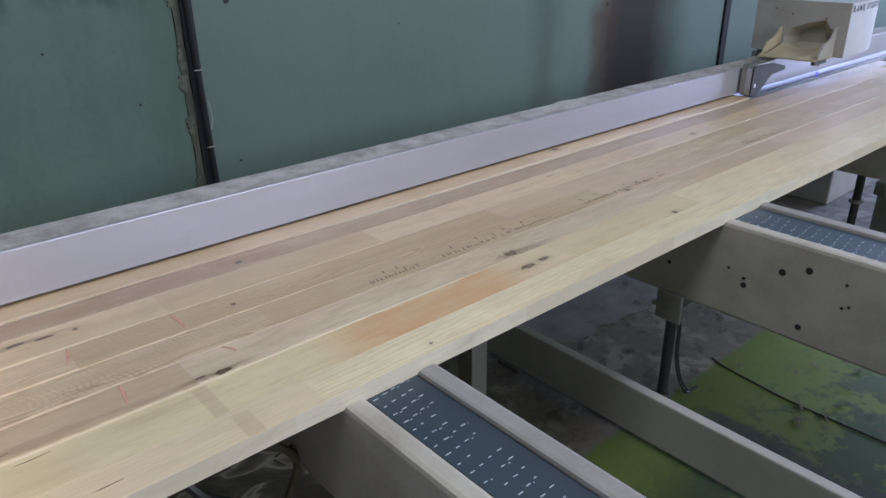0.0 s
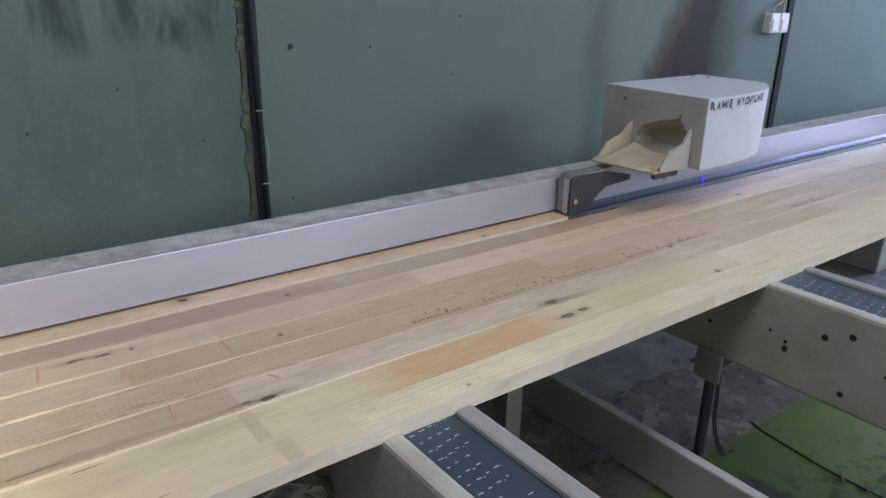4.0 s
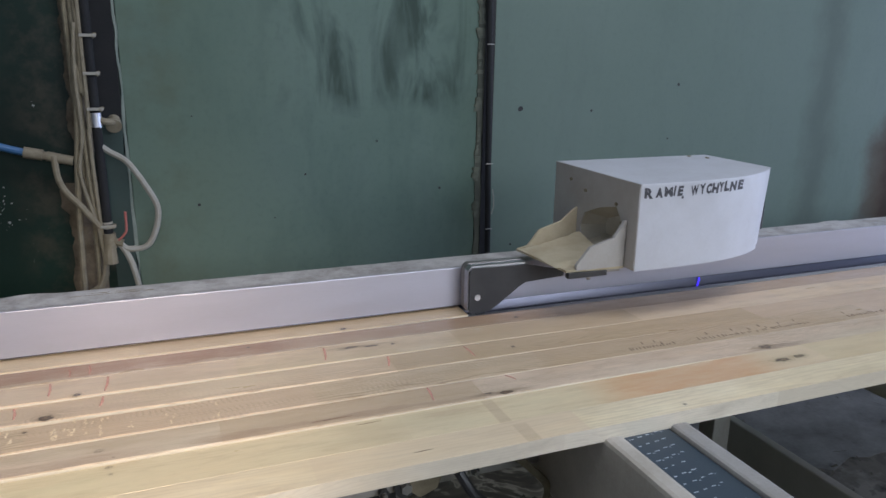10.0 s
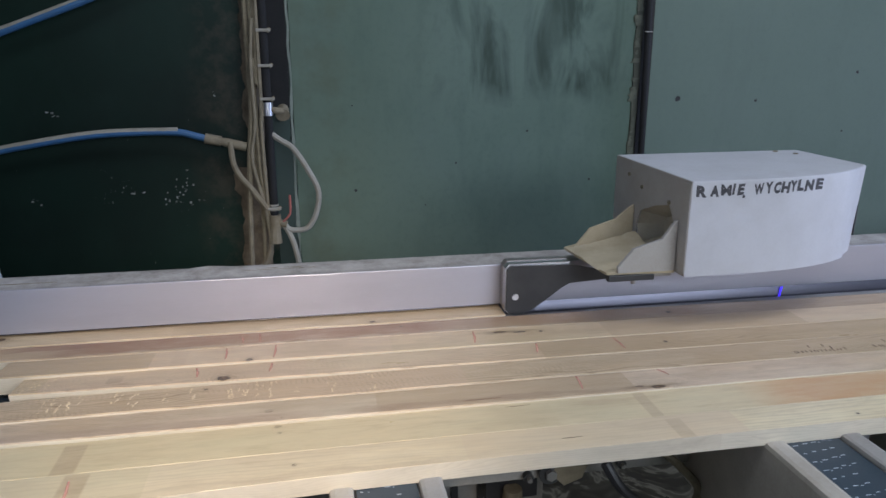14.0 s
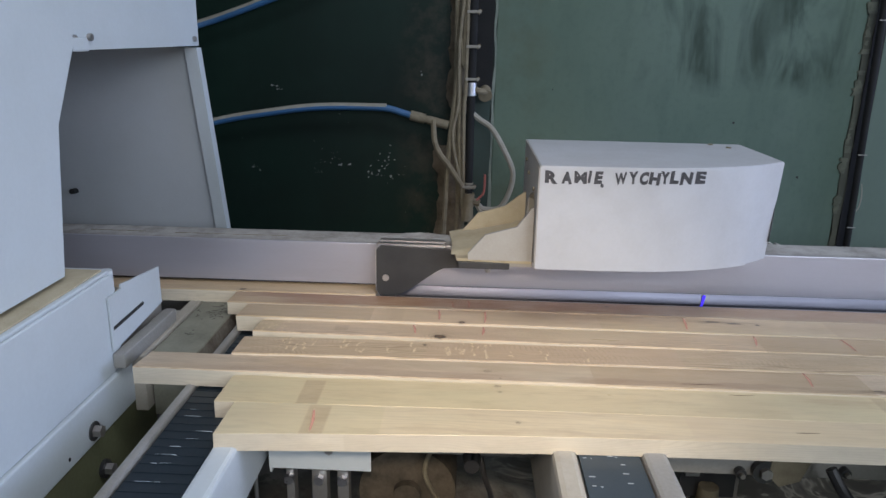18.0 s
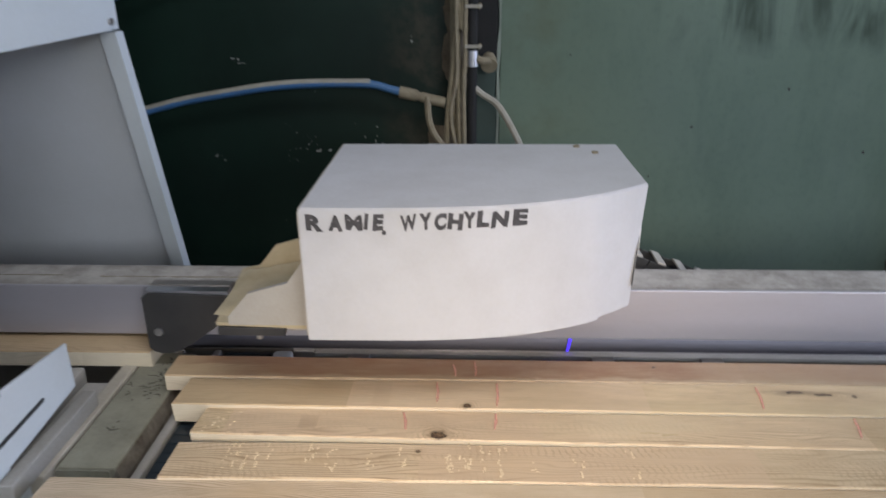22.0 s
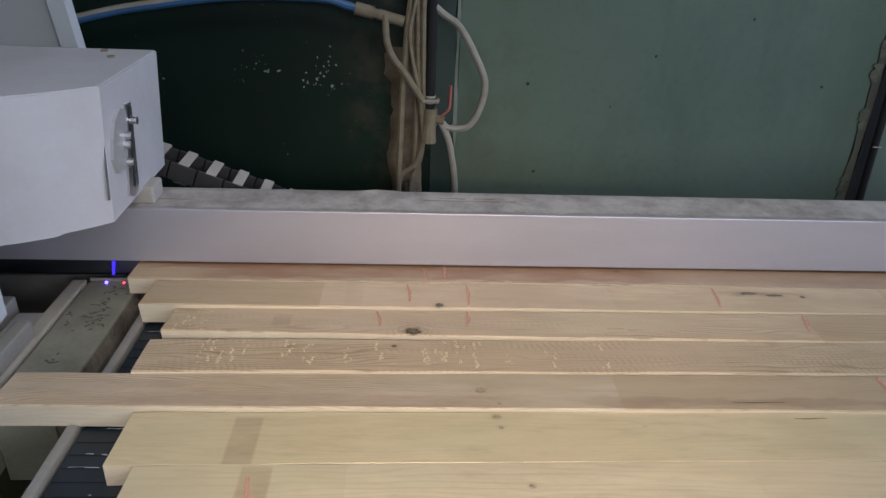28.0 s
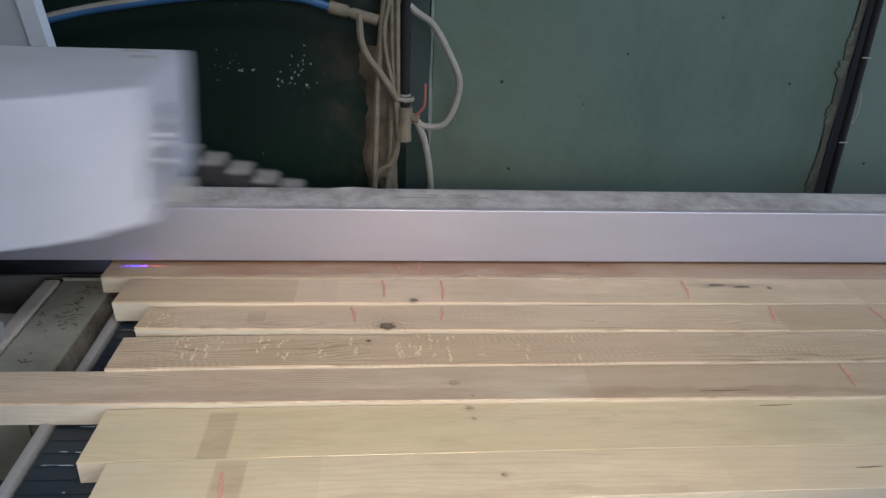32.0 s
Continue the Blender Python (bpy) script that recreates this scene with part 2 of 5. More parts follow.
M_RAW = worn("raw_steel", (0.42, 0.41, 0.40), (0.20, 0.16, 0.12), 0.6, 0.45, 0.8, 8, 150, 0.2).m
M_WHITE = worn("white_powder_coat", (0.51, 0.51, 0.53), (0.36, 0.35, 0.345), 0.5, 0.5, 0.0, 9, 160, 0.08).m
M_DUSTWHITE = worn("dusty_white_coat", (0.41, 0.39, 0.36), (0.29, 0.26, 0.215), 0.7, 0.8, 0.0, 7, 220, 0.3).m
M_CREAM = worn("sawdust_cream", (0.50, 0.43, 0.30), (0.33, 0.265, 0.16), 0.75, 0.95, 0.0, 14, 260, 0.5).m
M_BLACK = worn("black_plastic", (0.02, 0.02, 0.022), (0.09, 0.085, 0.08), 0.35, 0.45, 0.0, 10, 180, 0.1).m
M_FRAME = worn("beige_machine_paint", (0.32, 0.305, 0.28), (0.17, 0.15, 0.12), 0.7, 0.55, 0.0, 5, 160, 0.15).m
M_RAIL = worn("dusty_rail_paint", (0.47, 0.43, 0.36), (0.27, 0.235, 0.18), 0.75, 0.65, 0.0, 7, 140, 0.2).m
M_PANEL = worn("pale_machine_paint", (0.50, 0.47, 0.43), (0.28, 0.25, 0.21), 0.6, 0.55, 0.0, 4, 120, 0.15).m
M_BELT = worn("blue_grey_belt", (0.030, 0.046, 0.060), (0.10, 0.11, 0.12), 0.22, 0.42, 0.0, 8, 200, 0.1).m
M_BELTDARK = worn("dark_ribbed_belt", (0.010, 0.016, 0.022), (0.03, 0.042, 0.05), 0.4, 0.4, 0.0, 8, 200, 0.1).m
M_BELTRIB = worn("belt_slot_grey", (0.50, 0.54, 0.58), (0.32, 0.34, 0.36), 0.5, 0.5).m
M_LEG = worn("dark_polished_steel", (0.06, 0.06, 0.062), (0.04, 0.036, 0.03), 0.4, 0.3, 0.3, 9, 60, 0.02).m
M_PIPE = worn("black_pipe", (0.004, 0.0044, 0.005), (0.018, 0.016, 0.014), 0.45, 0.85, 0.0, 12, 150, 0.2).m
M_DUSTY = worn("dusty_cable", (0.235, 0.20, 0.135), (0.115, 0.093, 0.058), 0.8, 0.9, 0.0, 30, 200, 0.5).m
M_GREYHOSE = worn("grey_hose", (0.32, 0.305, 0.26), (0.20, 0.175, 0.13), 0.7, 0.7, 0.0, 20, 200, 0.2).m
M_BLUEHOSE = worn("blue_hose", (0.028, 0.11, 0.25), (0.07, 0.12, 0.19), 0.5, 0.45, 0.0, 20, 200, 0.1).m
M_RED = worn("red_handle", (0.36, 0.09, 0.07), (0.28, 0.17, 0.14), 0.6, 0.5).m


def crayon():
    """Thin waxy red rubbed over the grain, with gaps where it missed."""
    m = Mat("red_crayon", 0.8)
    m.colour(m.mix(m.noise(240, 3, 0.6), (0.88, 0.38, 0.29), (0.80, 0.47, 0.35)))
    m.link(m.ramp(m.noise(420, 4, 0.7), ((0.36, 0.10), (0.60, 0.68))), m.b.inputs["Alpha"])
    return m.m


M_PINK = crayon()
M_INK = worn("black_marker", (0.02, 0.02, 0.022), (0.13, 0.12, 0.13), 0.55, 0.6, 0.0, 90, 300).m
M_HOLE = worn("dark_hole", (0.015, 0.014, 0.013), (0.03, 0.03, 0.03), 0.5, 0.8).m
M_PILE = worn("brown_sawdust", (0.28, 0.245, 0.195), (0.075, 0.058, 0.042), 1.2, 0.95, 0.0, 9, 120, 0.7).m
M_CAB = worn("white_cabinet_paint", (0.56, 0.60, 0.62), (0.40, 0.42, 0.41), 0.45, 0.5, 0.0, 2.5, 120, 0.08).m
M_OLIVE = worn("olive_floor_reflection", (0.15, 0.155, 0.075), (0.09, 0.085, 0.05), 0.7, 0.6, 0.0, 5, 120, 0.15).m
M_PLASTIC = worn("white_plastic", (0.70, 0.70, 0.68), (0.5, 0.48, 0.44), 0.5, 0.5).m


def glow(name, colour, power):
    m = Mat(name, 0.4)
    m.colour(colour)
    m.b.inputs["Emission Color"].default_value = (*colour, 1)
    m.b.inputs["Emission Strength"].default_value = power
    return m.m


M_BLUELASER = glow("blue_laser_light", (0.06, 0.03, 1.0), 1.2)
M_BLUEBEAM = glow("blue_laser_spot", (0.10, 0.06, 1.0), 11.0)
M_REDBEAM = glow("red_laser_spot", (1.0, 0.05, 0.12), 4.0)


def wall_paint():
    m = Mat("green_wall_paint", 0.68)
    m.b.inputs["Specular IOR Level"].default_value = 0.12
    x, y, z = m.xyz()
    big = m.noise(0.9, 5, 0.6)
    fine = m.noise(42, 4, 0.65)
    c = m.mix(m.ramp(big, ((0.35, 0.0), (0.7, 1.0))), (0.100, 0.145, 0.116), (0.136, 0.184, 0.151))
    c = m.mix(m.math("MULTIPLY", m.ramp(fine, ((0.5, 0.0), (0.8, 1.0))), 0.25), c, (0.05, 0.08, 0.066))
    c = m.mix(m.ramp(m.noise(1.0, 5, 0.66, m.mapped((3.4, 1, 2.1))), ((0.48, 0.0), (0.80, 0.42))), c, (0.125, 0.165, 0.148))
    c = m.mix(m.ramp(m.noise(1.0, 5, 0.68, m.mapped((5.5, 1, 1.6))), ((0.50, 0.0), (0.80, 0.30))), c, (0.040, 0.066, 0.053))
    # the further panels are greyer, the first one is yellower towards its edge
    c = m.mix(m.math("MULTIPLY", m.band(x, 1.50, 9.9, 0.01), 0.4), c, (0.150, 0.182, 0.156))
    c = m.mix(m.math("MULTIPLY", m.band(x, 0.0, 0.55, 0.25), m.ramp(big, ((0.35, 0.15), (0.7, 0.55)))), c, (0.105, 0.135, 0.085))
    # run marks of soot below the top of the panel, a brown stain further along
    streak = m.noise(1.0, 4, 0.62, m.mapped((5.6, 1, 1.5)), 0.9)
    smoke = m.math("MULTIPLY", m.math("MULTIPLY", m.band(x, 0.68, 1.46, 0.08), m.band(m.math("ADD", z, m.math("MULTIPLY", m.noise(5, 4, 0.6), 0.18)), 1.47, 4.0, 0.05)), m.ramp(streak, ((0.45, 0.0), (0.64, 0.74))))
    c = m.mix(smoke, c, (0.022, 0.034, 0.026))
    rag = m.math("ADD", x, m.math("MULTIPLY", m.noise(4, 5, 0.65), 0.22))
    high = m.n("ShaderNodeMapRange", From_Min=1.12, From_Max=1.75, To_Min=0.0, To_Max=0.34)
    m.link(z, high.inputs[0])
    cut = m.math("SUBTRACT", rag, high.outputs[0])
    left = m.band(cut, 3.98, 9.0, 0.10)
    brown = m.math("MULTIPLY", left, m.band(rag, 3.0, 4.70, 0.22))
    c = m.mix(m.math("MULTIPLY", brown, 0.93), c, (0.030, 0.020, 0.013))
    edge = m.math("MULTIPLY", m.band(cut, 3.90, 4.10, 0.06), 0.5)
    c = m.mix(edge, c, (0.085, 0.048, 0.026))
    drip = m.math("MULTIPLY", m.band(rag, 3.46, 3.58, 0.09), 0.42)
    c = m.mix(drip, c, (0.030, 0.024, 0.016))
    ochre = m.math("MULTIPLY", m.band(x, 0.13, 0.36, 0.10), m.ramp(m.noise(6, 5, 0.65), ((0.45, 0.0), (0.75, 0.5))))
    c = m.mix(ochre, c, (0.085, 0.088, 0.05))
    m.colour(c)
    m.bump(fine, 0.2, 0.002)
    return m.m


def dark_paint():
    m = Mat("dark_green_gloss_paint", 0.5)
    m.b.inputs["Specular IOR Level"].default_value = 0.25
    c = m.mix(m.ramp(m.noise(1.6, 4, 0.6), ((0.3, 0.0), (0.75, 1.0))), (0.0032, 0.009, 0.0064), (0.0052, 0.020, 0.013))
    x, y, z = m.xyz()
    c = m.mix(m.math("MULTIPLY", m.ramp(m.noise(90, 4, 0.8), ((0.74, 0.0), (0.78, 1.0))), 0.4), c, (0.16, 0.17, 0.15))
    haze = m.ramp(m.noise(2.6, 6, 0.7, m.mapped((1, 1, 0.6))), ((0.5, 0.0), (0.8, 0.4)))
    c = m.mix(haze, c, (0.014, 0.032, 0.024))
    rust = m.math("MULTIPLY", m.band(x, -0.20, 0.1, 0.05), m.ramp(m.noise(7, 5, 0.7), ((0.45, 0.0), (0.7, 0.6))))
    c = m.mix(rust, c, (0.06, 0.048, 0.032))
    m.colour(c)
    m.bump(m.noise(50, 3, 0.6), 0.15, 0.002)
    return m.m


def floor_paint():
    m = Mat("concrete_floor_worn_paint", 0.72)
    x, y, z = m.xyz()
    big, fine = m.noise(2.4, 6, 0.68), m.noise(28, 4, 0.7)
    grey = m.mix(fine, (0.085, 0.073, 0.060), (0.165, 0.146, 0.122))
    pale = m.ramp(m.noise(5.5, 5, 0.62), ((0.50, 0.0), (0.60, 1.0)))
    grey = m.mix(m.math("MULTIPLY", pale, 0.55), grey, (0.30, 0.275, 0.245))
    damp = m.ramp(m.noise(13, 3, 0.6), ((0.56, 0.0), (0.60, 1.0)))
    grey = m.mix(m.math("MULTIPLY", damp, 0.5), grey, (0.05, 0.042, 0.033))
    wear = m.ramp(m.math("ADD", m.math("MULTIPLY", big, 0.75), m.math("MULTIPLY", fine, 0.25)), ((0.48, 1.0), (0.52, 0.0)))
    # the strip beside the paint's edge is bright, the rest blotched darker
    strip = m.math("ADD", m.band(y, -0.74, 0.0, 0.10), m.math("MULTIPLY", m.noise(3.1, 4, 0.6), 0.35))
    wear = m.math("MULTIPLY", wear, m.ramp(strip, ((0.15, 1.0), (0.95, 0.12))))
    green = m.mix(wear, m.mix(m.noise(60, 3, 0.6), (0.098, 0.134, 0.024), (0.072, 0.105, 0.022)), (0.030, 0.052, 0.020))
    # dried sludge of sawdust and water, with pale rims
    swirl = m.noise(5.0, 3, 0.55, None, 1.6)
    foam = m.ramp(swirl, ((0.40, (0.060, 0.046, 0.032)), (0.47, (0.11, 0.088, 0.062)), (0.51, (0.36, 0.31, 0.245)), (0.56, (0.17, 0.14, 0.105)), (0.66, (0.08, 0.062, 0.045))))
    sludge = m.math("MULTIPLY", m.band(x, 0.2, 1.62, 0.10), m.band(y, -0.5, 0.75, 0.10))
    grey = m.mix(m.math("MULTIPLY", sludge, 0.9), grey, foam)
    zone = m.math("MULTIPLY", m.band(y, -9.0, -0.525, 0.012), m.band(x, 0.9, 9.5, 0.02))
    # a dark run along the low beam
    dark_run = m.math("MULTIPLY", m.band(m.math("ADD", x, m.math("MULTIPLY", m.noise(6, 4, 0.6), 0.14)), 2.22, 2.46, 0.02), m.band(m.math("ADD", y, m.math("MULTIPLY", fine, 0.1)), -2.4, -0.60, 0.05))
    green = m.mix(m.math("MULTIPLY", dark_run, 0.85), green, (0.032, 0.034, 0.034))
    m.colour(m.mix(zone, grey, green))
    m.bump(fine, 0.3, 0.002)
    return m.m


M_WALL, M_DARK, M_FLOOR = wall_paint(), dark_paint(), floor_paint()
M_PLASTER = worn("pale_plaster", (0.42, 0.42, 0.39), (0.25, 0.24, 0.21), 0.6, 0.85, 0.0, 2, 40, 0.2).m
M_CONC = worn("grey_concrete", (0.32, 0.31, 0.29), (0.2, 0.18, 0.16), 0.7, 0.85, 0.0, 3, 60, 0.3).m

# ---- mesh helpers ----


def box(bm, x0, x1, y0, y1, z0, z1, bevel=0.0):
    m = Matrix.LocRotScale(((x0 + x1) / 2, (y0 + y1) / 2, (z0 + z1) / 2), None, (x1 - x0, y1 - y0, z1 - z0))
    got = bmesh.ops.create_cube(bm, size=1, matrix=m)
    if bevel:
        edges = list({e for v in got["verts"] for e in v.link_edges})
        bmesh.ops.bevel(bm, geom=edges, offset=bevel, segments=2, affect="EDGES", profile=0.6)
    return bm


def boxed(*a, bevel=0.0):
    return box(bmesh.new(), *a, bevel=bevel)


def rod(bm, p0, p1, r, n=12, r1=None):
    p0, p1 = Vector(p0), Vector(p1)
    d = p1 - p0
    m = Matrix.Translation((p0 + p1) / 2) @ d.to_track_quat("Z", "Y").to_matrix().to_4x4()
    bmesh.ops.create_cone(bm, cap_ends=True, segments=n, radius1=r, radius2=r if r1 is None else r1, depth=d.length, matrix=m)
    return bm


def prism(bm, outline, axis, a, b):
    """An outline in the two other axes, in order, pushed from a to b along axis."""
    def at(p, v):
        q = list(p)
        q.insert(axis, v)
        return q
    lo = [bm.verts.new(at(p, a)) for p in outline]
    hi = [bm.verts.new(at(p, b)) for p in outline]
    n = len(outline)
    bm.faces.new(lo)
    bm.faces.new(hi[::-1])
    for i in range(n):
        bm.faces.new((lo[i], hi[i], hi[(i + 1) % n], lo[(i + 1) % n]))
    bmesh.ops.recalc_face_normals(bm, faces=bm.faces)
    return bm


def spline(points, steps=8):
    pts = [Vector(p) for p in points]
    out = []
    for i in range(len(pts) - 1):
        p0, p1, p2, p3 = pts[max(i - 1, 0)], pts[i], pts[i + 1], pts[min(i + 2, len(pts) - 1)]
        for k in range(steps):
            t = k / steps
            out.append(0.5 * (2 * p1 + (p2 - p0) * t + (2 * p0 - 5 * p1 + 4 * p2 - p3) * t * t + (3 * p1 - p0 - 3 * p2 + p3) * t**3))
    return out + [pts[-1]]


def tube(bm, points, r, n=8, steps=8):
    path = spline(points, steps) if steps > 1 else [Vector(p) for p in points]
    rings, up = [], Vector((0.03, 0.02, 1))
    for i, p in enumerate(path):
        d = (path[min(i + 1, len(path) - 1)] - path[max(i - 1, 0)]).normalized()
        s = d.cross(Vector((0.1, 1, 0.05))).normalized()
        u = s.cross(d)
        rings.append([bm.verts.new(p + r * (math.cos(2 * math.pi * k / n) * s + math.sin(2 * math.pi * k / n) * u)) for k in range(n)])
    for a, b in zip(rings, rings[1:]):
        for k in range(n):
            bm.faces.new((a[k], a[(k + 1) % n], b[(k + 1) % n], b[k]))
    bm.faces.new(rings[0])
    bm.faces.new(rings[-1][::-1])
    bmesh.ops.recalc_face_normals(bm, faces=bm.faces)
    return bm


def mesh(name, bm, material, smooth=False):
    data = bpy.data.meshes.new(name)
    bm.to_mesh(data)
    bm.free()
    data.materials.append(material)
    if smooth:
        for p in data.polygons:
            p.use_smooth = True
        data.set_sharp_from_angle(angle=radians(35))
    return data


def part(name, bm, material, parent, label="", smooth=False):
    ob = new(name, bm if isinstance(bm, bpy.types.Mesh) else mesh(name, bm, material, smooth))
    ob.parent = parent
    return tagged(ob, label) if label else ob


def thing(name, label, category, at=(0, 0, 0), group="", kind=""):
    ob = new(name)
    ob.location = at
    return tagged(ob, label, category, group, kind)


def solid(name, bm, material, label, category, group="", kind="", smooth=False):
    return tagged(new(name, mesh(name, bm, material, smooth)), label, category, group, kind)


FLOOR = 0.15
WALL_Y = 1.024

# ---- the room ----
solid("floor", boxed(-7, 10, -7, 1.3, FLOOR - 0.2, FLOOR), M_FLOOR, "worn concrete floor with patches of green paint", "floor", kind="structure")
for nm, x0, x1, mat, lab in (("wall_north_a", -7.0, 0.134, M_DARK, "dark green glossy wall panel with white splashes"), ("wall_north_b", 0.141, 1.480, M_WALL, "dull green painted wall panel with soot runs"),
                             ("wall_north_c", 1.552, 5.19, M_WALL, "dull green painted wall panel with brown stains"), ("wall_north_d", 5.27, 10.0, M_WALL, "dull green painted wall panel")):
    solid(nm, boxed(x0, x1, WALL_Y, WALL_Y + 0.12, FLOOR, 4.2, bevel=0.004), mat, lab, "wall", kind="structure")
solid("wall_north_e", boxed(-7, 10, WALL_Y + 0.124, WALL_Y + 0.30, FLOOR, 4.2), M_HOLE, "dark backing wall behind the panel joints", "wall", kind="structure")
# end walls, south wall and ceiling are unseen, added to close the room
solid("wall_west", boxed(-7.2, -7.0, -7, 1.3, FLOOR, 4.2), M_PLASTER, "pale plastered end wall", "wall", kind="structure")
# the three openings are made up, cut only for the area lamps
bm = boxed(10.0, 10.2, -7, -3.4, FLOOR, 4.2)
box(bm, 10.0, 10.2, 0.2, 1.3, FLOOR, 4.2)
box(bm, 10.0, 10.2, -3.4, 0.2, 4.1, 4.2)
solid("wall_east", bm, M_PLASTER, "unseen pale end wall with an opening added for the far lamp", "wall", kind="structure")
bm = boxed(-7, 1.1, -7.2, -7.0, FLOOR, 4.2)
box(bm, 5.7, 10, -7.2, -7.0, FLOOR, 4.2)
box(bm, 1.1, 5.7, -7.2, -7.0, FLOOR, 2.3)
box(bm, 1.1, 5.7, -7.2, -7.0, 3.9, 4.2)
solid("wall_south", bm, M_PLASTER, "unseen pale wall with an opening added for the fill lamp", "wall", kind="structure")
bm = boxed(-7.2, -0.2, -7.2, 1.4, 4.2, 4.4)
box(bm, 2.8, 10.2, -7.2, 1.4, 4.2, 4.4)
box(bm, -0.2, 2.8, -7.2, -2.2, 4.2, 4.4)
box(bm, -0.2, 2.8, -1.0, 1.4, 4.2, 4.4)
solid("ceiling", bm, M_CONC, "unseen grey ceiling with an opening added for the overhead lamp", "ceiling", kind="structure")

# ---- fence along the feed ----
fence = thing("feed_fence", "long pale lilac-grey feed fence with sawdust on its top", "fence", kind="structure")
part("face", boxed(-3.0, 8.5, 0.0, 0.008, 0.9075, 1.017, bevel=0.002), M_FENCE, fence)
part("top_plate", boxed(-3.0, 8.5, 0.008, 0.108, 1.005, 1.0165), M_FENCE_TOP, fence, "sawdust-covered top plate")
part("lower_rail", prism(bmesh.new(), [(0.049, 0.868), (0.0185, 0.868), (0.0178, 0.871), (0.0185, 0.8745), (0.0225, 0.8905), (0.0275, 0.9050), (0.049, 0.905)], 0, -3.0, 8.5), M_GUIDE, fence, "polished steel guide rail", True)
part("rail_seat", boxed(-3.0, 8.5, 0.030, 0.050, 0.80, 0.8715), M_RAW, fence)
part("rail_edge", boxed(-3.0, 8.5, 0.0185, 0.0295, 0.864, 0.8675), M_STEEL, fence, "bright steel edge")
for x in (-0.20, 0.30, 0.52, 1.18, 1.75, 2.4, 3.1):
    part("rail_clip", boxed(x, x + 0.045, -0.020, 0.0005, 0.846, 0.8665, bevel=0.002), M_RAW, fence)
part("wear_strip", boxed(-0.272, 8.5, 0.0010, 0.0182, 0.858, 0.8662, bevel=0.001), M_ALU, fence, "bright wear strip")
part("wear_strip", boxed(-0.318, -0.276, 0.0105, 0.0182, 0.8625, 0.8662), M_ALU, fence)
part("back_web", boxed(-3.0, 8.5, 0.085, 0.10, 0.70, 1.003), M_FRAME, fence)

# sawdust lying along the top plate, thickest at its back edge
bm = bmesh.new()
rnd = random.Random(21)
NX, NY = 900, 7
grid = []
for i in range(NX + 1):
    x = -1.0 + 7.0 * i / NX
    ridge = 0.5 + 0.5 * noise.noise(Vector((x * 2.3, 0, 3)))
    fine_h = 0.5 + 0.5 * noise.noise(Vector((x * 31, 4, 0)))
    row = []
    for k in range(NY + 1):
        y = 0.012 + 0.102 * k / NY
        h = 0.0006 + (0.0065 * ridge * fine_h + 0.010 * max(0.0, noise.noise(Vector((x * 7.5, 9, 2)))) ** 1.2) * (k / NY) ** 2 + 0.0014 * noise.noise(Vector((x * 60, y * 60, 1)))
        if k == NY:
            y, h = y + 0.004 * fine_h * ridge, -0.004
        row.append(bm.verts.new((x, y, 1.0166 + max(h, -0.004 if k == NY else 0.0002))))
    grid.append(row)
for a, b in zip(grid, grid[1:]):
    for k in range(NY):
        bm.faces.new((a[k], b[k], b[k + 1], a[k + 1]))
bmesh.ops.recalc_face_normals(bm, faces=bm.faces)
dust = solid("sawdust", bm, M_FENCE_TOP, "grey-brown sawdust lying on the fence top", "sawdust", kind="stuff", smooth=True)
for x0, x1, y in ((-0.72, -0.42, 0.045), (0.02, 0.20, 0.06), (0.05, 0.16, 0.072), (-0.95, -0.80, 0.05)):
    part("slot", boxed(x0, x1, y, y + 0.0018, 1.0168, 1.0182), M_DUSTY, fence)

# ---- boards ----
TOP, THICK = 0.90, 0.033


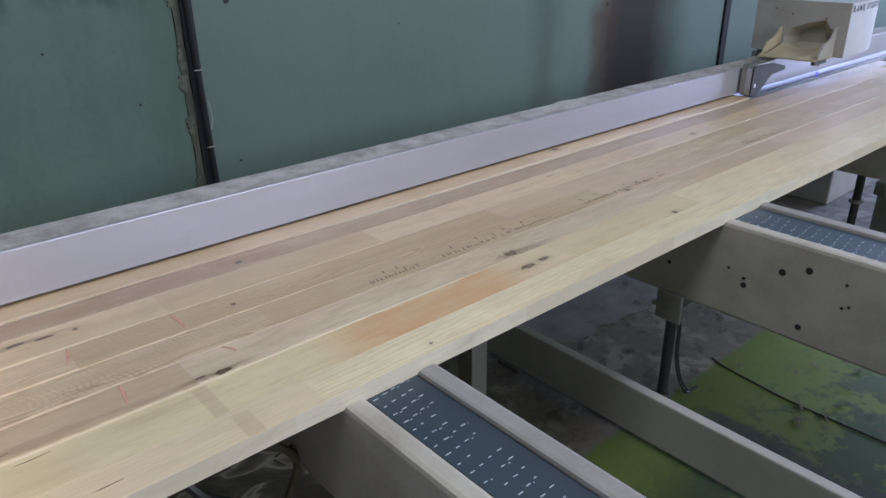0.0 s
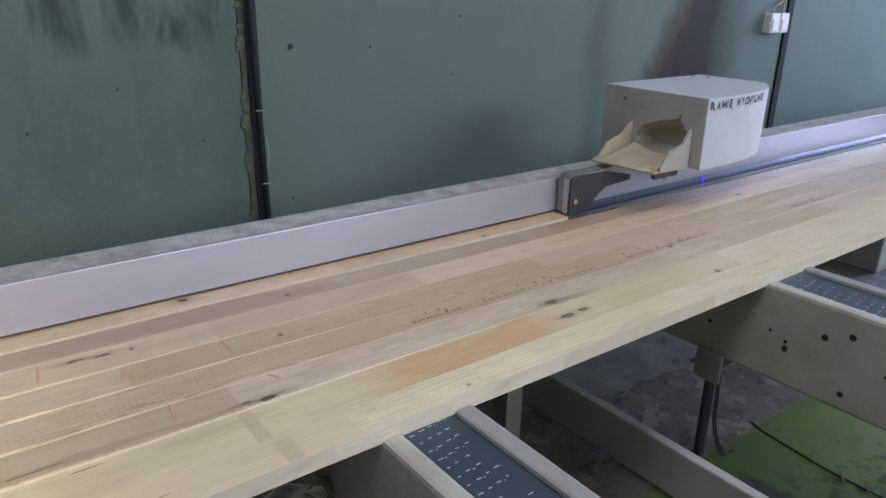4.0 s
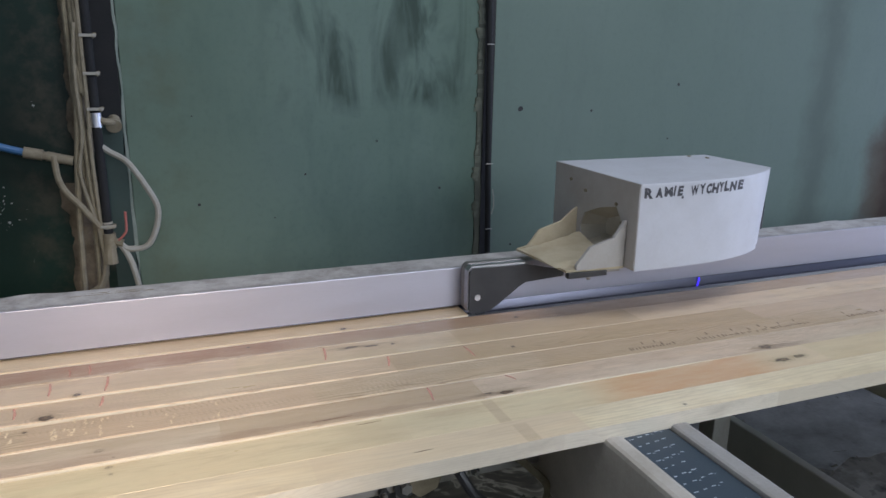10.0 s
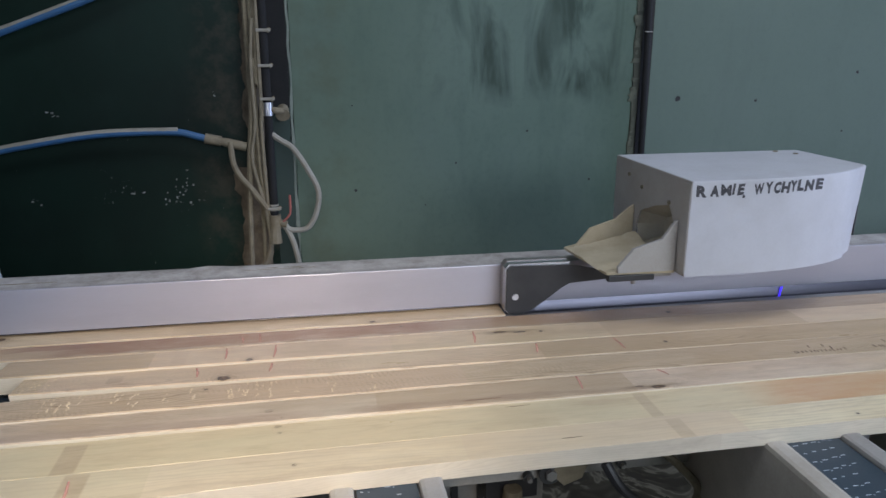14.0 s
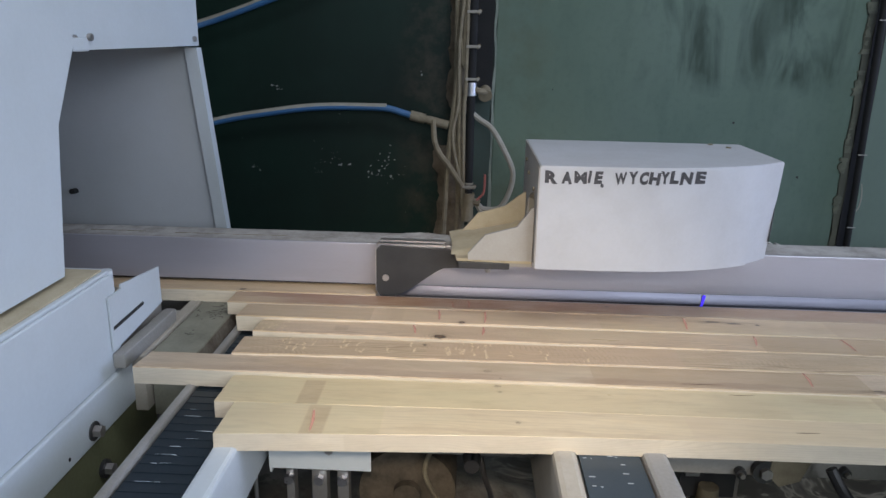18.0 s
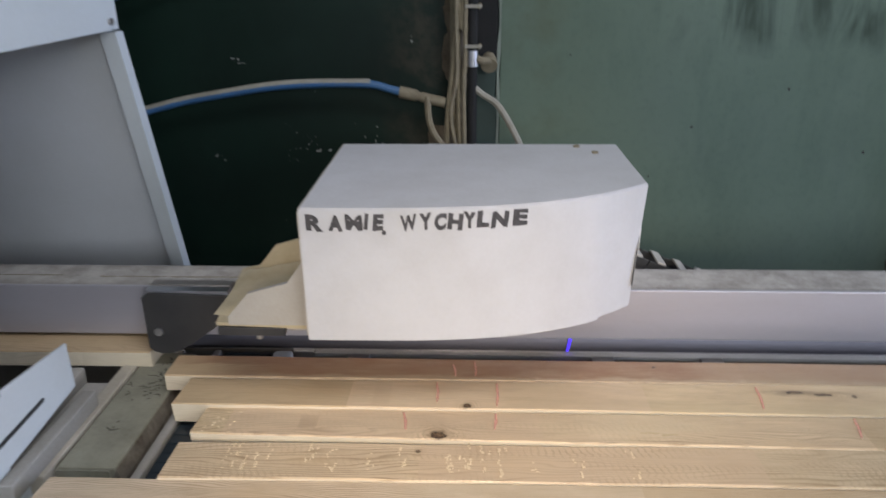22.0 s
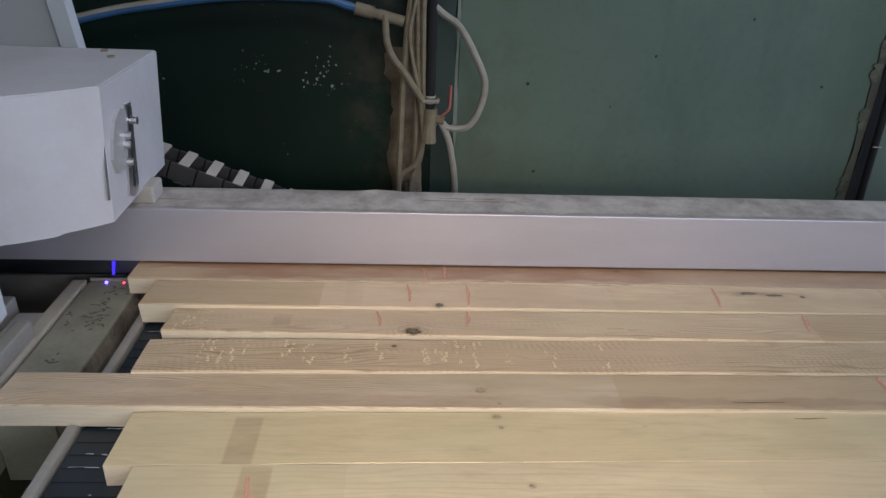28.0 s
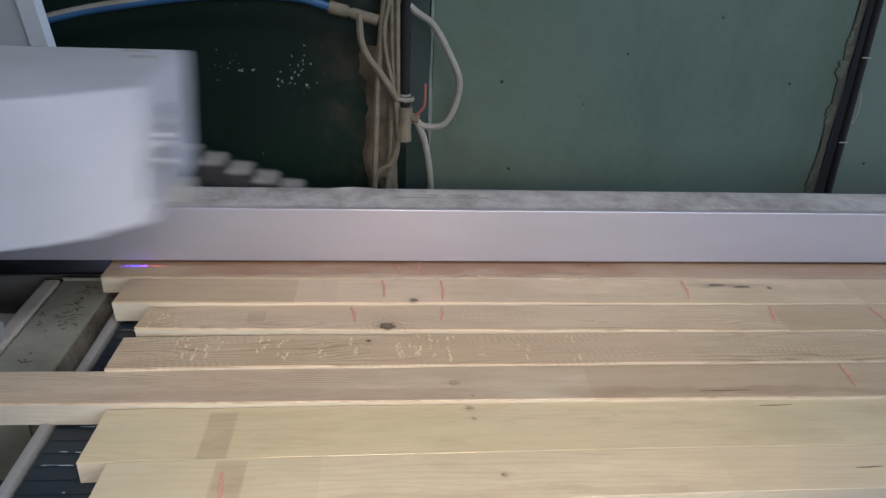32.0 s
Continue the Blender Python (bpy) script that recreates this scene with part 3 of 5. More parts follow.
GREY, GREYD = (0.76, 0.59, 0.375), (0.53, 0.37, 0.21)
CLEAR, CLEARD = (0.81, 0.68, 0.43), (0.64, 0.49, 0.28)
W = {
    "0": wood("pine_fed", PALE, TAN, ((-0.344, -0.05, 0.008, 1.0), (-1.217, -0.012, 0.012, 1.0)), ((-0.95, -0.55, -0.01, 0.03, (0.5, 0.35, 0.24), 0.3),), 1.0, 1.0, 0.6),
    "A": wood("pine_a", (0.60, 0.45, 0.30), (0.42, 0.28, 0.17), ((2.315, -0.168, 0.009, 1.0), (0.4, -0.10, 0.004, 1.0), (1.1, -0.12, 0.007, 1.0)),
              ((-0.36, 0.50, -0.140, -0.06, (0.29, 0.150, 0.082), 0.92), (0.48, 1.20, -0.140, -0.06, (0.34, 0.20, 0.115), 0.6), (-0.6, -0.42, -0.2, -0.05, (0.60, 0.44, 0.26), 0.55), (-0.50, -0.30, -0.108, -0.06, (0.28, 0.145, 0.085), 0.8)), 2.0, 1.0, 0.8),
    "B": wood("pine_b", PALE, TAN, ((0.047, -0.240, 0.008, 1.0), (0.630, -0.181, 0.0055, 1.0, 3.2), (0.675, -0.187, 0.0045, 1.0, 3.6), (0.73, -0.19, 0.005, 0.9), (2.83, -0.211, 0.010, 1.0)),
              ((0.60, 0.72, -0.189, -0.178, (0.24, 0.17, 0.11), 0.7), (0.11, 0.24, -0.26, -0.16, (0.44, 0.33, 0.19), 0.35), (-0.12, -0.09, -0.25, -0.16, (0.5, 0.36, 0.22), 0.4)), 3.0, 0.8, 0.45),
    "C": wood("pine_c", GREY, GREYD, ((0.0, -0.322, 0.014, 1.0), (1.0, -0.30, 0.005, 1.0)), ((-0.235, -0.205, -0.31, -0.27, (0.36, 0.25, 0.16), 0.5),), 4.0, 1.0, 1.5, 0.6),
    "D": wood("pine_d", (0.79, 0.63, 0.44), GREYD, ((-0.03, -0.36, 0.004, 1.0), (2.157, -0.418, 0.008, 1.0)), (), 5.0, 0.75, 2.0, 1.2),
    "E": wood("pine_e", (0.74, 0.59, 0.43), GREYD, ((0.10, -0.472, 0.009, 0.25), (0.125, -0.505, 0.003, 0.4), (0.880, -0.508, 0.008, 1.0, 1.8), (0.842, -0.500, 0.004, 0.9, 2.5), (1.596, -0.498, 0.013, 0.8, 1.5)),
              ((0.78, 0.93, -0.513, -0.500, (0.17, 0.11, 0.07), 0.75), (1.55, 1.72, -0.512, -0.500, (0.22, 0.15, 0.10), 0.6), (0.28, 0.75, -0.508, -0.488, (0.36, 0.245, 0.16), 0.7), (-0.45, 0.16, -0.510, -0.485, (0.40, 0.28, 0.19), 0.6)), 6.0, 1.5, 0.9),
    "F": wood("pine_f", CLEAR, CLEARD, ((0.118, -0.527, 0.006, 0.5), (0.122, -0.550, 0.004, 0.4), (1.575, -0.572, 0.010, 0.9, 2.2), (1.63, -0.569, 0.008, 0.8, 2.2), (2.105, -0.606, 0.010, 0.9)),
              ((0.70, 0.84, -0.545, -0.535, (0.50, 0.36, 0.22), 0.6), (1.08, 1.52, -0.625, -0.52, (0.57, 0.33, 0.165), 0.9), (-0.245, -0.207, -0.622, -0.53, (0.42, 0.31, 0.19), 0.8), (0.815, 0.84, -0.62, -0.52, (0.48, 0.36, 0.225), 0.8)), 7.0, 0.6, 0.2),
    "G": wood("pine_g", (0.83, 0.715, 0.475), (0.69, 0.545, 0.33), ((0.15, -0.66, 0.005, 0.3), (1.206, -0.674, 0.004, 1.0)),
              ((0.0, 0.42, -0.700, -0.684, (0.55, 0.42, 0.27), 0.6), (-0.217, -0.178, -0.74, -0.626, (0.44, 0.33, 0.20), 0.8), (0.832, 0.862, -0.74, -0.63, (0.50, 0.38, 0.24), 0.8)), 8.0, 0.42, 0.35),
}
# pale sawn sides, lightened too for the lamp light they catch
M_SAWN = wood("lit_sawn_edge", (0.83, 0.735, 0.58), (0.72, 0.61, 0.45), (), (), 11.0, 1.2, 0.3)


HIGH = [0.9025, 0.9030, 0.9020, 0.9000, 0.8985, 0.8940, 0.8938]
RISE = [0.0, 0.002, 0.001, 0.0, 0.0, 0.0, 0.0]
TILT = [0.0, 0.003, 0.003, 0.001, 0.003, 0.0, 0.0]


def surface(k, x, y):
    """Height of board k's top: its near end lifted a little, its front edge tilted up; further along the boards lie level."""
    c, half = EDGES[k]
    u = min(max((x - 0.7) / 1.1, 0.0), 1.0)
    u = u * u * (3 - 2 * u)
    return HIGH[k] + (0.8965 + 0.0004 * (k % 2) - HIGH[k]) * u + RISE[k] * max(0.0, 1 - (x + 0.45) / 1.1) + TILT[k] * max(0.0, 1 - (x + 0.45) / 1.1) * (c - y) / half


def plank(name, label, x0, x1, y0, y1, mat, left=0.0, back=1.0, k=None, soft=1.0):
    """A board with softened edges; left: how far its near end is swung towards the operator."""
    bm = bmesh.new()
    n = 30
    rnd = random.Random(int((y0 + 3) * 1000))
    mid = (y0 + y1) / 2
    shut = BOARDS[k - 1][3] - 0.0005 if k else y1
    rings = []
    for i in range(n + 1):
        x = x0 + (x1 - x0) * (i / n) ** 1.3
        sw = left * max(0.0, 1 - (x - x0) / 0.95) ** 2
        jy, jz = (rnd.uniform(-0.0008, 0.0008), rnd.uniform(-0.0005, 0.0005)) if x < 0.9 else (0.0, 0.0)
        u = min(max((x - 0.5) / 0.8, 0.0), 1.0)
        e, back_y = soft * (1 - 0.85 * u), y1 + (shut - y1) * u
        prof = ((y0, -THICK), (back_y, -THICK), (back_y, -0.002 * e), (back_y - 0.002 * e, 0), (y0 + 0.0018 * e, 0), (y0, -0.0022 * e))
        rings.append([bm.verts.new((x + (rnd.uniform(-0.0015, 0.0015) if i == 0 else 0), y - sw * (back if y > mid else 1.0) + jy, zz + jz + (TOP if k is None else surface(k, x, y) if zz > -0.01 else HIGH[k]))) for y, zz in prof])
    for p, q in zip(rings, rings[1:]):
        for j in range(6):
            f = bm.faces.new((p[j], p[(j + 1) % 6], q[(j + 1) % 6], q[j]))
            f.material_index = 0 if j in (2, 3, 4) else 1
    for f in (bm.faces.new(rings[0]), bm.faces.new(rings[-1][::-1])):
        f.material_index = 1
    bmesh.ops.recalc_face_normals(bm, faces=bm.faces)
    ob = thing(name, label, "board", (0, 0, 0), "boards on the infeed")
    data = mesh("timber", bm, mat)
    data.materials.append(M_SAWN)
    part("timber", data, mat, ob)
    return ob


BOARDS = (("reddish-brown pine board with resin streaks beside the fence", -0.524, 4.9, -0.153, -0.078, -0.004, 1.0),
          ("sawn pine board with small dark knots", -0.470, 4.7, -0.249, -0.156, 0.0, 1.0),
          ("sawn pine board with a large dark knot", -0.408, 4.8, -0.338, -0.253, -0.010, 1.0),
          ("rough pine board with pale planer chatter", -0.420, 4.9, -0.4285, -0.339, 0.004, 1.0),
          ("greyish pine board that sticks out past the others", -0.588, 4.6, -0.516, -0.430, 0.0, 1.0),
          ("clear pale yellow pine board", -0.390, 4.8, -0.6155, -0.517, 0.009, 0.3),
          ("clear pale yellow pine board at the operator's edge", -0.355, 4.85, -0.696, -0.6158, 0.036, 0.24))
EDGES = [((b[3] + b[4]) / 2, (b[4] - b[3]) / 2) for b in BOARDS]
fed_board = plank("fed_board", "pale pine board pushed along the fence into the saw", -3.3, 0.0, -0.062, 0.017, W["0"])
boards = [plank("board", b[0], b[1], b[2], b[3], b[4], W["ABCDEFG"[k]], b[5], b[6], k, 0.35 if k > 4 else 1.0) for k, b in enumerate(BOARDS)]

# ---- cross conveyors ----


def conveyor(x0, x1, y0, y1, deep, label, wear=1.0, dark=False):
    ob = thing("belt_conveyor", label, "conveyor", (0, 0, 0), "cross conveyors")
    a, b = x0 + 0.042, x1 - 0.042
    # left rail's paler dusty paint also carries the brighter light on that side
    part("side_rail", boxed(x0 + (0.024 if dark else 0.0), a - 0.001, y0, y1, 0.862 - deep, 0.868, bevel=0.006 if dark else 0.010), M_FRAME if dark else M_RAIL, ob)
    part("side_rail", boxed(b + 0.001, x1, y0, y1, 0.862 - deep, 0.868, bevel=0.008), M_CAB if dark else M_FRAME, ob)
    part("bed", boxed(a, b, y0, y1, 0.80, 0.85), M_RAW, ob)
    part("belt", boxed(a + 0.003, b - 0.003, y0, y1, 0.852, 0.860), M_BELTDARK if dark else M_BELT, ob, "dark ribbed belt" if dark else "blue-grey modular plastic belt")
    bm = bmesh.new()
    rnd = random.Random(int(x0 * 100))
    y = y0 + 0.03
    while y < y1:
        for i in range(4):
            if rnd.random() < 0.9 * wear:
                xx = a + 0.010 + (b - a - 0.030) * i / 4 + rnd.uniform(-0.002, 0.002)
                yy = y + 0.0035 * (i - 2) + rnd.uniform(-0.001, 0.001)
                box(bm, xx, xx + rnd.uniform(0.005, 0.011), yy, yy + 0.0018, 0.860, 0.8604)
                if rnd.random() < 0.3:
                    box(bm, xx + 0.013, xx + rnd.uniform(0.014, 0.018), yy - 0.002, yy - 0.0004, 0.860, 0.8604)
        y += 0.0265
    if dark:
        y = y0
        while y < y1:
            box(bm, a + 0.004, b - 0.004, y, y + 0.003, 0.860, 0.8612)
            y += 0.025
        tagged(part("belt_rib", bm, M_BELTDARK, ob), kind="stuff")
        bm = bmesh.new()
        for _ in range(170):
            xx, yy, l = rnd.uniform(a + 0.008, b - 0.045), y0 + 0.025 * rnd.randrange(int((y1 - y0) / 0.025)) + rnd.uniform(0, 0.003), rnd.uniform(0.004, 0.034)
            prism(bm, [(xx, yy), (xx + l, yy + rnd.uniform(-0.002, 0.002)), (xx + l * 0.8, yy + 0.0013), (xx + l * 0.1, yy + 0.001)], 2, 0.8612, 0.8615)
        tagged(part("belt_scratch", bm, M_BELTRIB, ob), kind="stuff")
    else:
        tagged(part("belt_slot", bm, M_BELTRIB, ob), kind="stuff")
    lx = (x0 + x1) / 2 + 0.018
    for yy in (y0 + 0.5, -0.507):
        leg = part("leg", rod(bmesh.new(), (lx, yy, FLOOR), (lx, yy, 0.858 - deep), 0.017, 16), M_LEG, ob, "dark polished steel leg", True)
        part("collar", rod(bmesh.new(), (lx, yy, 0.486), (lx, yy, 0.500), 0.027, 16), M_RAW, leg, "", True)
        part("foot", rod(bmesh.new(), (lx, yy, FLOOR), (lx, yy, FLOOR + 0.014), 0.030, 16, 0.022), M_LEG, leg, "", True)
    return ob


conveyor(-0.510, -0.318, -2.4, 0.010, 0.12, "narrow dark ribbed belt conveyor beside the saw", 0.0, True)
conveyor(0.205, 0.396, -2.4, -0.02, 0.22, "narrow blue belt conveyor under the boards", 0.45)
conveyor(1.000, 1.198, -2.4, -0.02, 0.24, "narrow blue belt conveyor under the boards")
conveyor(2.205, 2.432, -2.4, -0.02, 0.26, "belt conveyor with a deep drilled side panel")
conveyor(3.60, 3.82, -2.4, -0.02, 0.22, "narrow blue belt conveyor under the boards")

# ---- wall fittings ----


def wavy_strip(x0, x1, y0, y1, z0, z1, seed):
    """A flaked vertical strip of old filler with ragged sides."""
    rnd = random.Random(seed)
    bm = bmesh.new()
    n = 60
    left = [(x0 + rnd.uniform(-0.006, 0.006), z0 + (z1 - z0) * i / n) for i in range(n + 1)]
    right = [(x1 + rnd.uniform(-0.003, 0.003), z0 + (z1 - z0) * i / n) for i in range(n + 1)]
    vl = [[bm.verts.new((x, y, z)) for x, z in left] for y in (y0, y1)]
    vr = [[bm.verts.new((x, y, z)) for x, z in right] for y in (y0, y1)]
    for i in range(n):
        bm.faces.new((vl[0][i], vr[0][i], vr[0][i + 1], vl[0][i + 1]))
        bm.faces.new((vl[0][i], vl[0][i + 1], vl[1][i + 1], vl[1][i]))
        bm.faces.new((vr[0][i + 1], vr[0][i], vr[1][i], vr[1][i + 1]))
    bmesh.ops.recalc_face_normals(bm, faces=bm.faces)
    return bm


M_FLAKE = worn("flaked_ochre_filler", (0.120, 0.125, 0.088), (0.045, 0.050, 0.032), 1.1, 0.9, 0.0, 22, 80, 0.8).m
M_CRACK = worn("dark_cracked_joint", (0.040, 0.042, 0.030), (0.085, 0.085, 0.058), 0.9, 0.95, 0.0, 20, 90, 0.6, (1, 1, 0.3)).m
M_EDGE = worn("chipped_panel_edge", (0.22, 0.25, 0.215), (0.12, 0.145, 0.12), 0.8, 0.9, 0.0, 20, 90, 0.4).m
solid("trim_joint_a", wavy_strip(1.478, 1.5055, 1.0195, WALL_Y + 0.05, FLOOR, 4.2, 3), M_CRACK, "cracked dark joint beside the wall pipe", "filler", kind="structure")
bm = bmesh.new()
rnd = random.Random(77)
z = 0.62
while z < 2.4:
    h = rnd.uniform(0.012, 0.075)
    if rnd.random() < 0.74:
        a, b = rnd.uniform(1.468, 1.484), rnd.uniform(1.490, 1.5055)
        n = max(3, int(h / 0.008))
        lhs = [(a + rnd.uniform(-0.007, 0.007), z + h * q / n) for q in range(n + 1)]
        rhs = [(b + rnd.uniform(-0.008, 0.003), z + h * q / n) for q in range(n, -1, -1)]
        prism(bm, lhs + rhs, 1, 1.0180, 1.0238)
    z += h + rnd.uniform(0.001, 0.02)
solid("trim_flake", bm, M_FLAKE, "flakes of ochre filler along the wall joint", "filler", kind="structure")
solid("trim_joint_c", boxed(1.5075, 1.5505, 1.018, WALL_Y + 0.12, FLOOR, 4.2), M_HOLE, "dark gap behind the wall pipe", "batten", kind="structure")
solid("trim_joint_b", wavy_strip(0.132, 0.1405, WALL_Y - 0.004, WALL_Y + 0.05, FLOOR, 4.2, 5), M_EDGE, "flaked filler along a panel edge", "filler", kind="structure")

down = thing("wall_pipe", "black pipe clipped along the wall joint", "pipe")
part("tube", rod(bmesh.new(), (1.5456, 0.985, FLOOR), (1.448, 0.985, 4.2), 0.0125, 14), M_PIPE, down, "", True)
for z in (1.14, 1.62, 0.86):
    cx = 1.529 - 0.024 * (z - 0.84)
    part("clip", boxed(cx - 0.017, cx + 0.014, 0.9680, 0.9715, z - 0.0018, z + 0.0018, bevel=0.0008), M_FRAME, down, "pale pipe clip")
part("loose_wire", tube(bmesh.new(), [(1.539, 0.972, 1.03), (1.545, 0.971, 0.99), (1.544, 0.970, 0.95), (1.535, 0.969, 0.925)], 0.0022, 5), M_GREYHOSE, down)

cond = thing("far_conduit", "dark conduit strip in the far wall joint", "conduit")
part("strip", boxed(5.195, 5.262, WALL_Y - 0.012, WALL_Y + 0.10, FLOOR, 4.2, bevel=0.004), M_PIPE, cond)
sock = thing("wall_socket", "pair of white wall sockets with a cable", "socket")
for x in (4.93, 5.04):
    part("socket_box", boxed(x, x + 0.098, WALL_Y - 0.06, WALL_Y, 1.335, 1.455, bevel=0.008), M_PLASTIC, sock)
    part("lid", boxed(x + 0.012, x + 0.086, WALL_Y - 0.067, WALL_Y - 0.059, 1.348, 1.42, bevel=0.004), M_PLASTIC, sock)
part("cable", tube(bmesh.new(), [(4.98, WALL_Y - 0.03, 1.45), (5.0, WALL_Y - 0.03, 1.50), (5.10, WALL_Y - 0.02, 1.53), (5.13, WALL_Y - 0.02, 1.62), (5.135, WALL_Y - 0.02, 4.1)], 0.006, 6), M_GREYHOSE, sock, "", True)

PY = 0.95
riser = thing("air_riser", "black compressed-air riser with a dusty valve and hoses", "pipe")
part("tube", rod(bmesh.new(), (0.053, PY, 0.955), (0.053, PY, 4.1), 0.0155, 16), M_PIPE, riser, "", True)
part("union", rod(bmesh.new(), (0.053, PY, 1.325), (0.053, PY, 1.372), 0.0185, 16), M_STEEL, riser, "bright steel union", True)
part("valve_body", rod(rod(bmesh.new(), (0.055, PY, 0.905), (0.055, PY, 0.958), 0.022, 12), (0.055, PY, 0.93), (0.098, PY - 0.004, 0.92), 0.014, 10), M_DUSTY, riser, "dusty brass valve", True)
part("lower_cap", rod(bmesh.new(), (0.05, PY, 0.85), (0.053, PY, 0.905), 0.026, 10, 0.02), M_DUSTY, riser, "", True)
part("handle", tube(bmesh.new(), [(0.085, PY - 0.02, 0.935), (0.105, PY - 0.022, 0.955), (0.113, PY - 0.022, 0.975), (0.114, PY - 0.022, 1.035)], 0.0042, 8), M_RED, riser, "faded red lever", True)
part("elbow", tube(bmesh.new(), [(0.053, PY, 1.385), (0.062, PY, 1.352), (0.085, PY, 1.342), (0.12, PY + 0.02, 1.342)], 0.012, 8), M_DUSTY, riser, "", True)
part("wall_flange", rod(bmesh.new(), (0.105, PY + 0.01, 1.325), (0.105, PY + 0.05, 1.345), 0.026, 14, 0.02), M_DUSTY, riser, "", True)
for z in (0.992, 0.975):
    part("tie", rod(bmesh.new(), (0.053, PY, z), (0.053, PY, z + 0.007), 0.0175, 12), M_GREYHOSE, riser)
loop = thing("hose_loop", "dusty grey hose looping from the riser", "hose")
part("tube", tube(bmesh.new(), [(0.058, PY, 1.262), (0.085, PY, 1.240), (0.137, PY, 1.202), (0.192, PY, 1.110), (0.220, PY, 1.037), (0.207, PY, 0.957), (0.172, PY, 0.902), (0.115, PY, 0.897), (0.09, PY, 0.915)], 0.0105, 8), M_GREYHOSE, loop, "", True)
tail = thing("hose_tail", "dusty grey hose hanging behind the fence", "hose")
part("tube", tube(bmesh.new(), [(0.082, PY, 0.925), (0.106, PY, 0.880), (0.124, PY, 0.820), (0.142, PY, 0.690), (0.150, PY + 0.01, 0.45)], 0.0105, 8), M_GREYHOSE, tail, "", True)
left_loop = thing("hose_branch", "dusty hose bending down from the tee", "hose")
part("tube", tube(bmesh.new(), [(-0.085, PY - 0.01, 1.235), (-0.080, PY - 0.01, 1.16), (-0.06, PY - 0.01, 1.11), (-0.022, PY - 0.012, 1.062), (0.03, PY - 0.02, 0.985)], 0.0105, 8), M_DUSTY, left_loop, "", True)
bundle = thing("cable_bundle", "bundle of dust-caked cables tied to the riser", "cables")
for k, pts in enumerate(([(0.026, PY, 4.1), (0.026, PY, 1.64), (0.007, PY, 1.523), (-0.004, PY, 1.343), (-0.019, PY, 1.20), (-0.026, PY, 1.1), (-0.033, PY, 0.977), (-0.042, PY, 0.678), (-0.045, PY, 0.3)],
                         [(0.010, PY + 0.012, 4.1), (0.012, PY + 0.012, 1.7), (0.010, PY + 0.01, 1.4), (0.012, PY, 1.20), (0.016, PY, 1.08), (0.034, PY, 0.871), (0.012, PY, 0.776), (-0.037, PY, 0.721), (-0.05, PY + 0.02, 0.5)],
                         [(0.035, PY - 0.01, 4.1), (0.033, PY - 0.01, 1.6), (0.028, PY - 0.01, 1.3), (0.030, PY - 0.01, 1.1), (0.034, PY, 0.9), (0.03, PY + 0.01, 0.80), (0.0, PY + 0.01, 0.70), (-0.02, PY + 0.02, 0.4)],
                         [(-0.004, PY + 0.02, 4.1), (-0.006, PY + 0.02, 1.5), (0.000, PY + 0.02, 1.15), (0.012, PY + 0.02, 0.95), (0.004, PY + 0.02, 0.6), (0.0, PY + 0.02, 0.3)],
                         [(0.018, PY - 0.012, 1.66), (0.005, PY - 0.014, 1.50), (0.006, PY - 0.014, 1.30), (-0.012, PY - 0.012, 1.17), (0.02, PY - 0.012, 1.0), (0.03, PY, 0.9)])):
    part("cable", tube(bmesh.new(), pts, (0.0095, 0.008, 0.007, 0.009, 0.006)[k], 7), M_DUSTY, bundle, "", True)
for z in (1.62, 1.50, 1.385, 0.985):
    part("tie", boxed(0.030, 0.080, PY - 0.022, PY - 0.014, z - 0.005, z + 0.005, bevel=0.002), M_GREYHOSE, bundle)
    part("tie_lump", rod(bmesh.new(), (0.068, PY - 0.016, z - 0.004), (0.080, PY - 0.012, z + 0.006), 0.008, 8, 0.005), M_DUSTY, bundle, "", True)


def crust(seed, x0, x1, z0, z1, deep):
    """Caked dust: a lumpy skin with ragged sides, thickest along its middle."""
    bm = bmesh.new()
    nx, nz = 9, int((z1 - z0) / 0.014)
    rows = []
    for j in range(nz + 1):
        z = z0 + (z1 - z0) * j / nz
        a = x0 + 0.045 * noise.noise(Vector((1, z * 7, seed))) + 0.014 * noise.noise(Vector((5, z * 34, seed)))
        b = x1 + 0.016 * noise.noise(Vector((3, z * 9, seed))) + 0.006 * noise.noise(Vector((8, z * 40, seed)))
        row = []
        for i in range(nx + 1):
            u = i / nx
            x = a + (b - a) * u
            h = deep * (4 * u * (1 - u)) ** 0.6 * (0.55 + 0.5 * noise.noise(Vector((x * 16, z * 9, seed))) + 0.35 * noise.noise(Vector((x * 60, z * 45, seed))))
            row.append(bm.verts.new((x, WALL_Y - max(h, 0.0 if i in (0, nx) else 0.001), z)))
        rows.append(row)
    for p, q in zip(rows, rows[1:]):
        for i in range(nx):
            bm.faces.new((p[i], p[i + 1], q[i + 1], q[i]))
    bmesh.ops.recalc_face_normals(bm, faces=bm.faces)
    return bm


M_RUSTDUST = worn("brown_dust_crust", (0.20, 0.16, 0.11), (0.065, 0.05, 0.032), 1.0, 0.95, 0.0, 14, 120, 0.7).m
solid("dust_crust", crust(4, -0.070, 0.034, 0.42, 1.13, 0.035), M_RUSTDUST, "crust of brown dust caked on the wall", "dust", smooth=True)
solid("dust_crust", crust(8, -0.030, 0.030, 1.14, 2.4, 0.028), M_RUSTDUST, "crust of brown dust caked on the wall", "dust", smooth=True)

